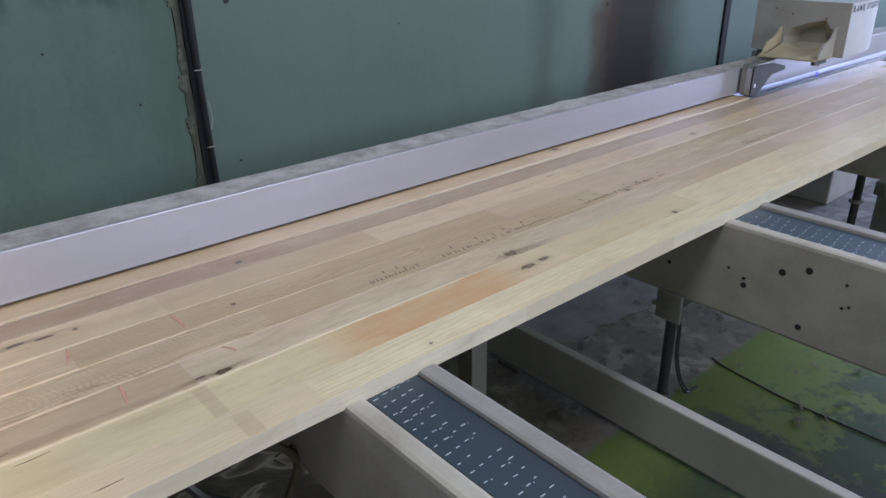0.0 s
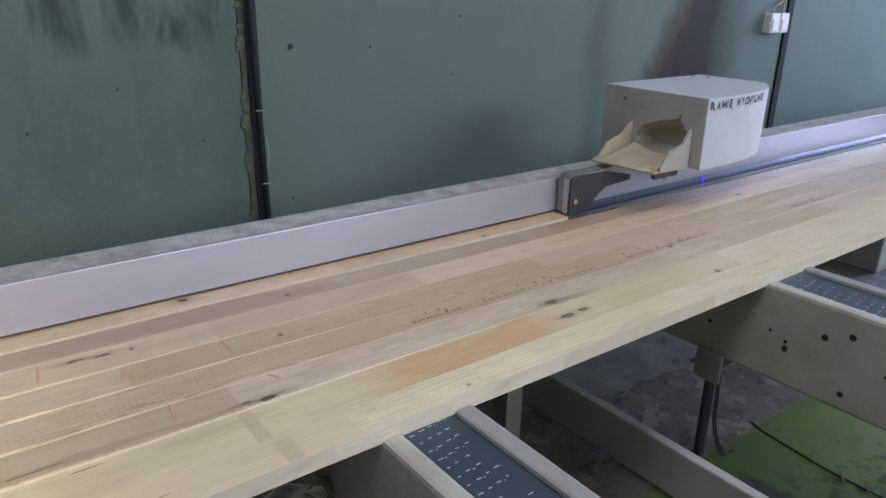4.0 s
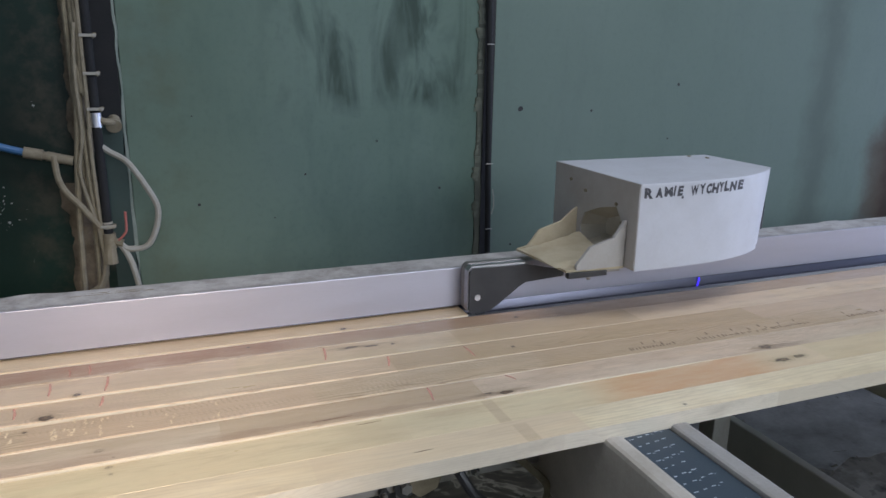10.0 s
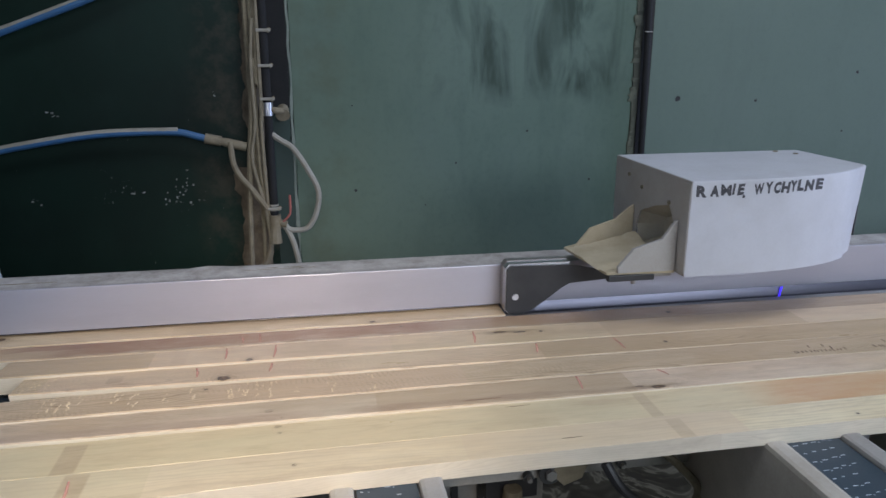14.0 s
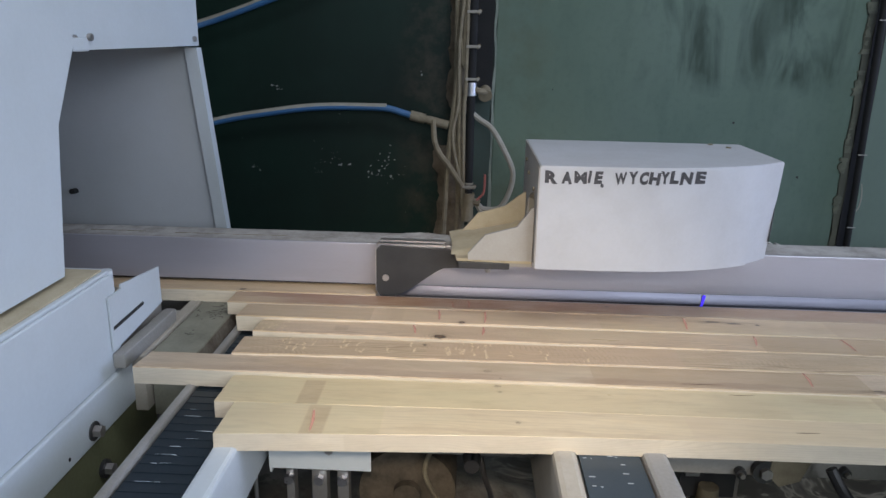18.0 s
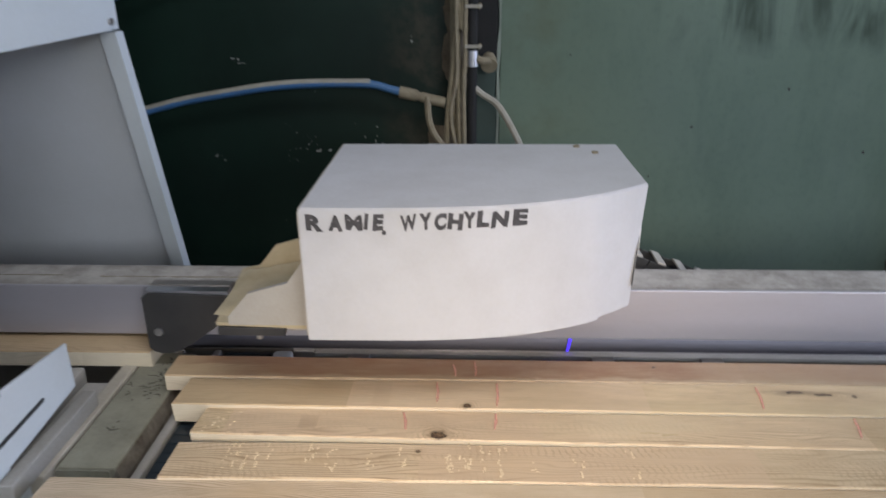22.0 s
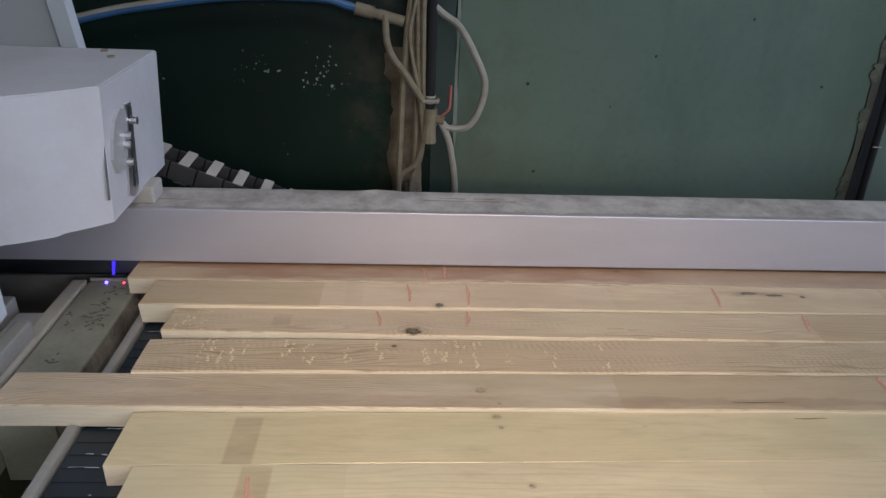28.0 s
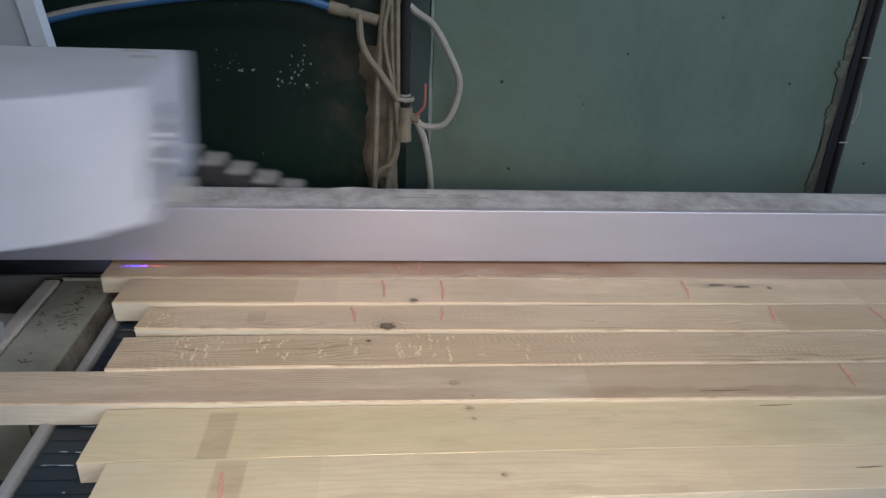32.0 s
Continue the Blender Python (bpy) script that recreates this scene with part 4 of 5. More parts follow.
# splashes of pale paint on the dark panel: clusters as middle, spread, count and largest size
M_SPLASH = worn("pale_paint_splash", (0.36, 0.37, 0.355), (0.12, 0.13, 0.12), 1.0, 0.8, 0.0, 40, 200, 0.3).m
bm = bmesh.new()
rnd = random.Random(61)
for cx, cz, sx, sz, n, big in ((-0.300, 1.008, 0.022, 0.014, 22, 0.0085), (-0.275, 1.045, 0.022, 0.022, 26, 0.005), (-0.257, 1.11, 0.004, 0.030, 9, 0.005), (-0.500, 1.075, 0.040, 0.030, 26, 0.0032), (-0.453, 1.043, 0.030, 0.004, 10, 0.005),
                               (-0.545, 1.012, 0.016, 0.006, 10, 0.004), (-0.775, 1.024, 0.022, 0.005, 9, 0.005), (-0.245, 0.980, 0.02, 0.014, 6, 0.003), (-0.20, 0.915, 0.010, 0.05, 9, 0.0028), (-0.40, 0.80, 0.010, 0.012, 5, 0.004),
                               (-0.70, 1.335, 0.018, 0.006, 14, 0.005), (-0.13, 1.40, 0.012, 0.018, 5, 0.006), (-0.40, 1.0, 0.30, 0.16, 40, 0.0019)):
    for _ in range(int(0.75 * n)):
        x, z, r = cx + rnd.gauss(0, sx), cz + rnd.gauss(0, sz), 0.85 * big * rnd.uniform(0.2, 1.0) ** 2.0
        wide = rnd.uniform(1.0, 2.2) if sz < 0.008 else rnd.uniform(0.7, 1.3)
        pts = [(x + wide * r * math.cos(2 * math.pi * q / 9) * rnd.uniform(0.35, 1.3), z + r * math.sin(2 * math.pi * q / 9) * rnd.uniform(0.35, 1.3)) for q in range(9)]
        f = bm.faces.new([bm.verts.new((px, WALL_Y - 0.0012 - 0.00001 * len(bm.faces), pz)) for px, pz in pts])
bmesh.ops.recalc_face_normals(bm, faces=bm.faces)
solid("paint_splash", bm, M_SPLASH, "pale paint splashes over the dark green panel", "paint splash", kind="stuff")

M_TEAL = worn("dark_teal_paint", (0.018, 0.040, 0.034), (0.03, 0.045, 0.035), 0.6, 0.6, 0.0, 5, 80, 0.2).m
solid("trim_panel_edge", boxed(0.062, 0.131, WALL_Y - 0.004, WALL_Y - 0.0005, FLOOR, 1.345), M_TEAL, "dark teal painted strip beside the panel joint", "strip", kind="structure")
solid("trim_panel_edge_upper", boxed(0.062, 0.131, WALL_Y - 0.004, WALL_Y - 0.0005, 1.346, 4.2), M_PIPE, "black strip beside the panel joint", "strip", kind="structure")
feed = thing("blue_air_hose", "blue air hose dusted grey on top, with a quick coupling", "hose")
HOSE = [(-1.6, PY - 0.1, 1.02), (-1.2, PY - 0.05, 1.13), (-0.917, PY, 1.205), (-0.736, PY, 1.240), (-0.520, PY, 1.269), (-0.285, PY, 1.273), (-0.200, PY, 1.256), (-0.165, PY, 1.246)]
part("tube", tube(bmesh.new(), HOSE, 0.0125, 10), M_BLUEHOSE, feed, "", True)
part("dust_layer", tube(bmesh.new(), [(x, y - 0.001, z + 0.0055) for x, y, z in HOSE[1:6]] + [(-0.27, PY, 1.278)], 0.0108, 8), M_GREYHOSE, feed, "pale dust on the upper side", True)
part("coupling", rod(rod(rod(bmesh.new(), (-0.172, PY, 1.248), (-0.118, PY, 1.236), 0.019, 12), (-0.120, PY, 1.236), (-0.105, PY, 1.233), 0.014, 12), (-0.106, PY, 1.233), (-0.03, PY, 1.214), 0.0165, 12), M_DUSTY, feed, "dusty coupling and tee", True)
upper = thing("blue_air_hose", "blue air hose dusted grey, running up to the machine", "hose")
part("tube", tube(bmesh.new(), [(-1.3, PY - 0.1, 1.44), (-0.946, PY, 1.558), (-0.816, PY, 1.601), (-0.689, PY, 1.648), (-0.5, PY, 1.72), (-0.2, PY + 0.01, 1.85), (0.045, PY - 0.02, 1.93)], 0.0125, 10), M_BLUEHOSE, upper, "", True)
part("dust_layer", tube(bmesh.new(), [(-1.28, PY - 0.1, 1.452), (-0.946, PY - 0.001, 1.564), (-0.816, PY - 0.001, 1.607), (-0.689, PY, 1.654), (-0.5, PY, 1.725)], 0.0108, 8), M_GREYHOSE, upper, "", True)

# plugs and chips in the wall
for k, (x, z, r) in enumerate(((1.68, 1.36, 0.016), (2.034, 1.348, 0.008), (1.66, 0.768, 0.007), (2.494, 1.461, 0.009), (2.459, 1.214, 0.006), (1.049, 1.242, 0.006), (1.319, 1.040, 0.007), (0.760, 1.122, 0.006),
                               (0.363, 1.025, 0.008), (0.409, 0.732, 0.007), (0.637, 0.958, 0.004), (3.92, 1.19, 0.014), (0.36, 1.35, 0.004))):
    bm = bmesh.new()
    r *= 0.72
    rod(bm, (x, WALL_Y - 0.001, z), (x, WALL_Y + 0.004, z), r, 9, r * 0.8)
    for v in bm.verts:
        v.co.x += 0.25 * r * math.sin(9 * v.co.z / r + k)
    solid("wall_plug", bm, M_HOLE, "dark plug hole in the green wall", "hole", "wall plug holes")

# ---- saw enclosure at the end of the fence ----
M_CABIN = worn("grey_inner_panel", (0.55, 0.57, 0.60), (0.42, 0.43, 0.43), 0.5, 0.5, 0.0, 3, 120, 0.1).m
saw = thing("saw_cabinet", "white sheet-metal saw cabinet with a dusty guard and feed opening", "saw machine")
part("side_panel", prism(bmesh.new(), [(-0.513, 1.081), (-0.470, 1.358), (-0.386, 1.500), (-0.386, 2.3), (-2.6, 2.3), (-2.6, 1.081)], 0, -0.735, -0.700), M_CAB, saw, "white side panel")
hood = part("hood", prism(bmesh.new(), [(-0.384, 1.488), (0.300, 1.492), (0.300, 1.640), (-0.384, 1.640)], 0, -1.6, -0.715), M_CAB, saw, "white hood above the opening")
part("hood_lip", boxed(-0.722, -0.700, -0.39, -0.33, 1.486, 1.512, bevel=0.003), M_CAB, saw)
for y, z in ((-0.36, 1.51), (-0.30, 1.513), (0.262, 1.51), (-0.36, 1.60)):
    part("screw", rod(bmesh.new(), (-0.716, y, z), (-0.707, y, z), 0.007, 10), M_RAW, saw)
part("seam", boxed(-0.7152, -0.7143, -0.364, -0.361, 1.495, 1.639), M_HOLE, saw, "dark seam beside the hood")
part("inspection_window", boxed(-0.7002, -0.6990, -1.2, -0.650, 1.537, 1.70, bevel=0.0004), M_RAW, saw, "dark window in the side panel")
part("top_cabinet", boxed(-2.6, -0.78, -0.38, 0.42, 1.645, 2.3, bevel=0.01), M_CAB, saw)
SL = 0.27


def leaning(x0, x1, z0, z1, off0, off1):
    yy = lambda z: 0.287 + (1.491 - z) * SL
    return prism(bmesh.new(), [(yy(z1) + off0, z1), (yy(z1) + off1, z1), (yy(z0) + off1, z0), (yy(z0) + off0, z0)], 0, x0, x1)


part("back_panel", leaning(-2.4, -0.752, 0.60, 1.486, 0.012, 0.022), M_CABIN, saw, "grey inner panel")
part("edge_frame", leaning(-0.751, -0.716, 0.60, 1.487, -0.006, 0.03), M_CAB, saw, "white folded edge")
part("knob", rod(bmesh.new(), (-1.187, 0.395, 1.042), (-1.187, 0.425, 1.040), 0.009, 10), M_HOLE, saw)
part("inner_floor", boxed(-2.4, -0.76, -0.30, 0.60, 0.55, 0.60), M_RAW, saw)
part("back_wall", boxed(-2.6, -2.5, -2.6, 0.6, FLOOR, 2.3), M_CAB, saw)
part("near_wall", boxed(-2.5, -0.76, -0.62, -0.58, FLOOR, 1.04), M_RAW, saw)

guard = thing("outfeed_guard", "pale sheet-metal guard with sawdust along its folded top", "guard")
part("face", boxed(-0.664, -0.656, -2.6, -0.424, 0.858, 1.060, bevel=0.003), M_CAB, guard)
part("rounded_end", rod(bmesh.new(), (-0.668, -0.424, 0.862), (-0.668, -0.424, 1.066), 0.012, 14), M_CAB, guard, "", True)
part("top_fold", boxed(-0.770, -0.660, -2.6, -0.420, 1.060, 1.068, bevel=0.003), M_CAB, guard)
part("dust_strip", boxed(-0.770, -0.668, -2.6, -0.44, 1.0682, 1.072, bevel=0.0015), M_CREAM, guard, "sawdust on the fold")
part("frame_beam", boxed(-0.70, -0.648, -2.6, -0.30, 0.765, 0.8565, bevel=0.004), M_CAB, guard, "pale frame beam")
# the green floor's reflection is put into this panel's olive colour
part("lower_panel", boxed(-0.70, -0.652, -2.6, -0.30, 0.40, 0.763, bevel=0.003), M_OLIVE, guard, "lower panel with the floor's green reflection in its colour")
for y, z in ((-0.573, 0.792), (-0.548, 0.694)):
    bolt = part("bolt", rod(bmesh.new(), (-0.652, y, z), (-0.630, y, z), 0.012, 6), M_RAW, guard, "hexagon bolt")
    part("washer", rod(bmesh.new(), (-0.653, y, z), (-0.645, y, z), 0.019, 16), M_BLACK, bolt)
part("small_hole", rod(bmesh.new(), (-0.6485, -0.66, 0.785), (-0.6475, -0.66, 0.785), 0.004, 8), M_HOLE, guard)
plate = thing("slotted_plate", "bare aluminium plate with an adjusting slot", "plate")
bm = bmesh.new()
prism(bm, [(-0.46, 0.905), (-0.225, 0.925), (-0.225, 1.011), (-0.405, 1.030), (-0.405, 1.02), (-0.46, 1.02)], 0, -0.6545, -0.6505)
part("sheet", bm, M_CAB, plate)
part("slot", prism(bmesh.new(), [(-0.452, 0.948), (-0.318, 0.953), (-0.314, 0.957), (-0.318, 0.961), (-0.452, 0.956)], 0, -0.6504, -0.6498), M_HOLE, plate)
part("lower_bar", boxed(-0.655, -0.630, -0.46, -0.20, 0.868, 0.900, bevel=0.003), M_FRAME, plate)

table = thing("feed_table", "dusty olive-grey sheet-metal feed table with a sinking plate", "machine table")
M_TABLE = worn("dusty_table_sheet", (0.29, 0.28, 0.215), (0.14, 0.13, 0.095), 0.8, 0.75, 0.0, 9, 130, 0.35).m
sink_plate = part("lift_plate", boxed(-0.618, -0.520, -0.372, -0.004, 0.840, 0.866, bevel=0.004), M_TABLE, table, "scraped olive-grey plate that sinks")
# dark brown stands in for the shaded gap between plate and rail
part("side_skirt", prism(bmesh.new(), [(-0.5195, 0.862), (-0.512, 0.838), (-0.512, 0.70), (-0.53, 0.70), (-0.53, 0.838)], 1, -0.372, -0.004), M_PILE, sink_plate)
part("front_lip", boxed(-0.618, -0.53, -0.376, -0.373, 0.72, 0.862), M_TABLE, sink_plate)
left_rail = part("left_rail", boxed(-0.650, -0.622, -0.40, -0.004, 0.74, 0.869, bevel=0.004), M_RAIL, table, "pale dusty rail")
part("ledge", boxed(-0.70, -0.651, -0.40, -0.115, 0.80, 0.862, bevel=0.004), M_DUSTWHITE, table, "ledge under loose dust")
part("stop_block", boxed(-0.768, -0.718, -0.36, -0.08, 0.80, 0.875, bevel=0.004), M_DUSTWHITE, table)
rear = part("rear_plate", boxed(-0.618, -0.545, -0.0030, 0.0030, 0.78, 0.8695, bevel=0.001), M_FRAME, table, "upright plate behind the sinking plate")
part("slit", boxed(-0.580, -0.578, -0.0036, -0.0030, 0.838, 0.864), M_HOLE, rear)
part("screw", rod(bmesh.new(), (-0.558, -0.003, 0.826), (-0.558, -0.006, 0.826), 0.006, 10), M_RAW, rear)

M_SCRAPE = worn("rubbed_dark_steel", (0.055, 0.050, 0.036), (0.13, 0.12, 0.09), 1.0, 0.8, 0.0, 60, 300).m
rnd = random.Random(44)
bm = bmesh.new()
for cx, cy, n, sp in ((-0.560, -0.115, 20, 0.018), (-0.572, -0.155, 18, 0.018), (-0.552, -0.050, 9, 0.012), (-0.575, -0.265, 5, 0.012)):
    for _ in range(n):
        x, y = min(max(cx + rnd.gauss(0, sp), -0.600), -0.540), min(max(cy + rnd.gauss(0, sp), -0.35), -0.03)
        r, w, g, span = rnd.uniform(0.006, 0.016), rnd.uniform(0.0008, 0.0028), rnd.uniform(0, 6.28), rnd.uniform(0.5, 1.7)
        arc = [(g + span * q / 6, w * math.sin(math.pi * q / 6) + 0.0003) for q in range(7)]
        prism(bm, [(x + (r + t) * math.cos(q), y + 0.7 * (r + t) * math.sin(q)) for q, t in arc] + [(x + (r - t) * math.cos(q), y + 0.7 * (r - t) * math.sin(q)) for q, t in reversed(arc)], 2, 0.8660, 0.8663)
for v in bm.verts:
    v.co.x, v.co.y = min(max(v.co.x, -0.613), -0.526), min(max(v.co.y, -0.366), -0.010)
tagged(part("scrape", bm, M_SCRAPE, sink_plate, "dark rubbed scrapes"), kind="stuff")
bm = bmesh.new()
for _ in range(26):
    y, z = rnd.choice((-0.13, -0.15, -0.20, -0.215, -0.235)) + rnd.uniform(-0.012, 0.012), rnd.uniform(0.822, 0.838)
    prism(bm, [(y, z), (y + 0.0022, z), (y + 0.0045, z + 0.017), (y + 0.0035, z + 0.017)], 0, -0.6219, -0.6215)
tagged(part("scratch", bm, M_SCRAPE, left_rail, "dark scratches on the rail's inner side"), kind="stuff")

M_CHUTE = worn("grey_dust_coat", (0.42, 0.38, 0.30), (0.30, 0.265, 0.20), 0.7, 0.95, 0.0, 14, 260, 0.5).m
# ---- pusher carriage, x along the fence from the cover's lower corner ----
car = thing("pusher_carriage", "white sheet-metal swing-arm pusher with a sawdust scoop", "machine carriage")


def front(x):
    """How far the cover's curved front stands out."""
    return -0.266 + 0.126 * (max(x, 0.0) / 0.545) ** 3.6


def skewed(bm):
    """The cover's far end draws in towards its lower edge."""
    for v in bm.verts:
        if v.co.x > 0.5:
            v.co.x -= 0.0615 * (1.2735 - v.co.z)
    return bm


NC = 28
outline = [(0.562 * i / NC, front(0.562 * i / NC)) for i in range(NC + 1)]
bm = bmesh.new()
prism(bm, outline + [(0.56, 0.155), (0.0, 0.155)], 2, 1.046, 1.2735)
bmesh.ops.bevel(bm, geom=[e for e in bm.edges if all(v.co.z > 1.27 for v in e.verts)], offset=0.0025, segments=2, affect="EDGES")
skewed(bm)
bmesh.ops.delete(bm, geom=[f for f in bm.faces if all(v.co.x < 0.0005 for v in f.verts)], context="FACES")
cover = part("cover", bm, M_WHITE, car, "white powder-coated cover", True)
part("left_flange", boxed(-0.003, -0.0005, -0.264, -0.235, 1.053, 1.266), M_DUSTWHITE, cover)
for x, y in ((0.475, 0.13), (0.505, 0.08)):
    part("screw", rod(bmesh.new(), (x, y, 1.2735), (x, y, 1.2765), 0.007, 8), M_DUSTY, cover)
rim = [(-0.265, 1.0465), (-0.10, 1.0465), (0.154, 1.0465), (0.154, 1.16), (0.154, 1.2725), (-0.05, 1.2725), (-0.265, 1.2725), (-0.265, 1.16)]
gap = [(-0.214, 1.070), (-0.11, 1.062), (-0.008, 1.060), (0.003, 1.112), (-0.018, 1.152), (-0.09, 1.180), (-0.168, 1.198), (-0.204, 1.150)]
deep = [(-0.10 + 0.55 * (y + 0.10), 1.125 + 0.5 * (z - 1.125)) for y, z in gap]
bm = bmesh.new()
loops = [[bm.verts.new((xx, y, z)) for y, z in ring] for xx, ring in ((0.003, rim), (-0.001, rim), (-0.001, gap), (0.003, gap))]
for p, q in zip(loops, loops[1:] + loops[:1]):
    for k in range(8):
        bm.faces.new((p[k], p[(k + 1) % 8], q[(k + 1) % 8], q[k]))
bmesh.ops.recalc_face_normals(bm, faces=bm.faces)
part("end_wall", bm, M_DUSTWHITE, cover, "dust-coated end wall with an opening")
bm = bmesh.new()
loops = [[bm.verts.new((xx, y, z)) for y, z in ring] for xx, ring in ((0.0032, gap), (0.055, deep))]
for k in range(8):
    bm.faces.new((loops[0][k], loops[0][(k + 1) % 8], loops[1][(k + 1) % 8], loops[1][k]))
bm.faces.new(loops[1])
bmesh.ops.recalc_face_normals(bm, faces=bm.faces)
part("chute", bm, M_CHUTE, cover, "dusty beige chute behind the scoop")
for y, z in ((0.06, 1.235), (-0.02, 1.215), (-0.17, 1.205), (-0.20, 1.16)):
    part("rivet", rod(bmesh.new(), (-0.006, y, z), (-0.002, y, z), 0.005, 8), M_DUSTY, cover)

# scoop: floor, far cheek and near cheek, caked with fine dust
scoop = part("scoop", prism(bmesh.new(), [(-0.195, 0.02), (-0.172, -0.215), (-0.004, -0.225), (-0.004, 0.04)], 2, 1.044, 1.050), M_CREAM, car, "scoop caked with cream sawdust")
part("far_cheek", prism(bmesh.new(), [(-0.190, 1.050), (-0.160, 1.056), (-0.124, 1.100), (-0.055, 1.121), (-0.02, 1.150), (-0.004, 1.160), (-0.004, 1.050)], 1, 0.016, 0.024), M_CREAM, scoop)
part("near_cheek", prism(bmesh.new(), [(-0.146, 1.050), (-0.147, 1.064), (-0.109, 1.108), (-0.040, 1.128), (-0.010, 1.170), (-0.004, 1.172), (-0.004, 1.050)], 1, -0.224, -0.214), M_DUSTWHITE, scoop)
bm = bmesh.new()
rnd = random.Random(12)
cols = []
for i in range(15):
    x = -0.185 + 0.182 * i / 14
    row = []
    for k in range(15):
        y = -0.208 + 0.222 * k / 14
        h = 0.006 + 0.032 * (i / 14) ** 1.4 * (0.45 + 0.9 * abs(2 * k / 14 - 1) ** 1.5) + rnd.uniform(0, 0.004)
        row.append(bm.verts.new((x, y * (0.9 + 0.1 * i / 14), 1.048 + h * (0.25 if 0 in (i, k) or k == 14 else 1))))
    cols.append(row)
for a, b in zip(cols, cols[1:]):
    for k in range(14):
        bm.faces.new((a[k], b[k], b[k + 1], a[k + 1]))
bmesh.ops.recalc_face_normals(bm, faces=bm.faces)
part("dust_bed", bm, M_CREAM, scoop, "heap of fine sawdust", True)
part("edge_bar", boxed(-0.168, -0.052, -0.222, -0.205, 1.028, 1.0435, bevel=0.002), M_BLACK, car, "black edge bar")
part("edge_screw", rod(bmesh.new(), (-0.10, -0.21, 1.018), (-0.10, -0.21, 1.029), 0.006, 8), M_RAW, car)

foot = part("foot", prism(bmesh.new(), [(-0.3735, 0.912), (-0.366, 0.903), (-0.352, 0.899), (-0.330, 0.899), (-0.312, 0.905), (-0.290, 0.918), (-0.225, 0.965), (-0.205, 0.976), (-0.085, 0.983), (-0.085, 1.000), (-0.200, 1.026), (-0.362, 1.030), (-0.3735, 1.020)], 1, -0.0625, -0.0565), M_BLACK, car, "black swing-arm foot plate")
part("steel_back", prism(bmesh.new(), [(-0.3765, 0.910), (-0.366, 0.900), (-0.350, 0.8965), (-0.326, 0.8965), (-0.222, 0.963), (-0.205, 0.973), (-0.205, 1.033), (-0.366, 1.034), (-0.3765, 1.022)], 1, -0.0560, -0.0330), M_STEEL, foot, "steel backing")
part("rear_plate", prism(bmesh.new(), [(-0.376, 0.912), (-0.345, 0.899), (-0.320, 0.902), (-0.205, 0.975), (-0.205, 1.035), (-0.366, 1.036), (-0.376, 1.024)], 1, -0.0320, -0.010), M_RAW, foot)
part("bolt", rod(bmesh.new(), (-0.350, -0.0625, 0.947), (-0.350, -0.0655, 0.947), 0.0085, 12), M_STEEL, foot, "bright bolt head", True)
part("arm", prism(bmesh.new(), [(-0.02, 0.990), (0.02, 0.985), (0.45, 0.985), (0.45, 1.040), (-0.02, 1.036)], 1, 0.115, 0.135), M_RAW, car)
part("base_plate", boxed(-0.05, 0.50, -0.12, 0.06, 1.0365, 1.0435, bevel=0.002), M_RAW, car)
part("white_wedge", boxed(-0.055, 0.0, -0.205, -0.06, 1.030, 1.0435, bevel=0.002), M_DUSTWHITE, car)

# adjuster in the far end wall
M_CLUTTER = worn("dark_dusty_slot", (0.07, 0.075, 0.085), (0.26, 0.26, 0.26), 0.8, 0.7, 0.3, 25, 200, 0.5).m
part("slot_hole", skewed(prism(bmesh.new(), [(-0.090, 1.223), (-0.116, 1.202), (-0.126, 1.180), (-0.132, 1.146), (-0.134, 1.088), (-0.097, 1.082), (-0.083, 1.114), (-0.040, 1.115), (-0.040, 1.216), (-0.065, 1.229)], 0, 0.5602, 0.5610)), M_CLUTTER, cover, "dark slot caked with dust")
part("clamp", skewed(prism(bmesh.new(), [(-0.068, 1.223), (-0.042, 1.214), (-0.042, 1.181), (-0.056, 1.118), (-0.098, 1.122), (-0.112, 1.150), (-0.108, 1.182), (-0.092, 1.208)], 0, 0.5612, 0.568)), M_ALU, cover, "dusty steel clamp plate")
part("slot_rail", skewed(prism(bmesh.new(), [(-0.039, 1.221), (-0.012, 1.219), (-0.010, 1.062), (-0.030, 1.053), (-0.056, 1.066)], 0, 0.5604, 0.566)), M_STEEL, cover, "bright slotted rail")
part("slot_gap", skewed(prism(bmesh.new(), [(-0.0300, 1.214), (-0.0235, 1.214), (-0.0250, 1.076), (-0.0300, 1.070), (-0.0350, 1.076)], 0, 0.5661, 0.5665)), M_HOLE, cover)
part("slot_gap", skewed(prism(bmesh.new(), [(-0.0150, 1.212), (-0.0128, 1.212), (-0.0112, 1.070), (-0.0140, 1.070)], 0, 0.5661, 0.5665)), M_HOLE, cover)
for y, z in ((-0.026, 1.191), (-0.056, 1.174), (-0.062, 1.160), (-0.056, 1.128)):
    part("clamp_bolt", skewed(rod(bmesh.new(), (0.5662, y, z), (0.579, y, z), 0.0065, 8)), M_STEEL, cover)
part("skid", boxed(0.50, 0.565, 0.02, 0.075, 1.0175, 1.051, bevel=0.004), M_DUSTWHITE, car)

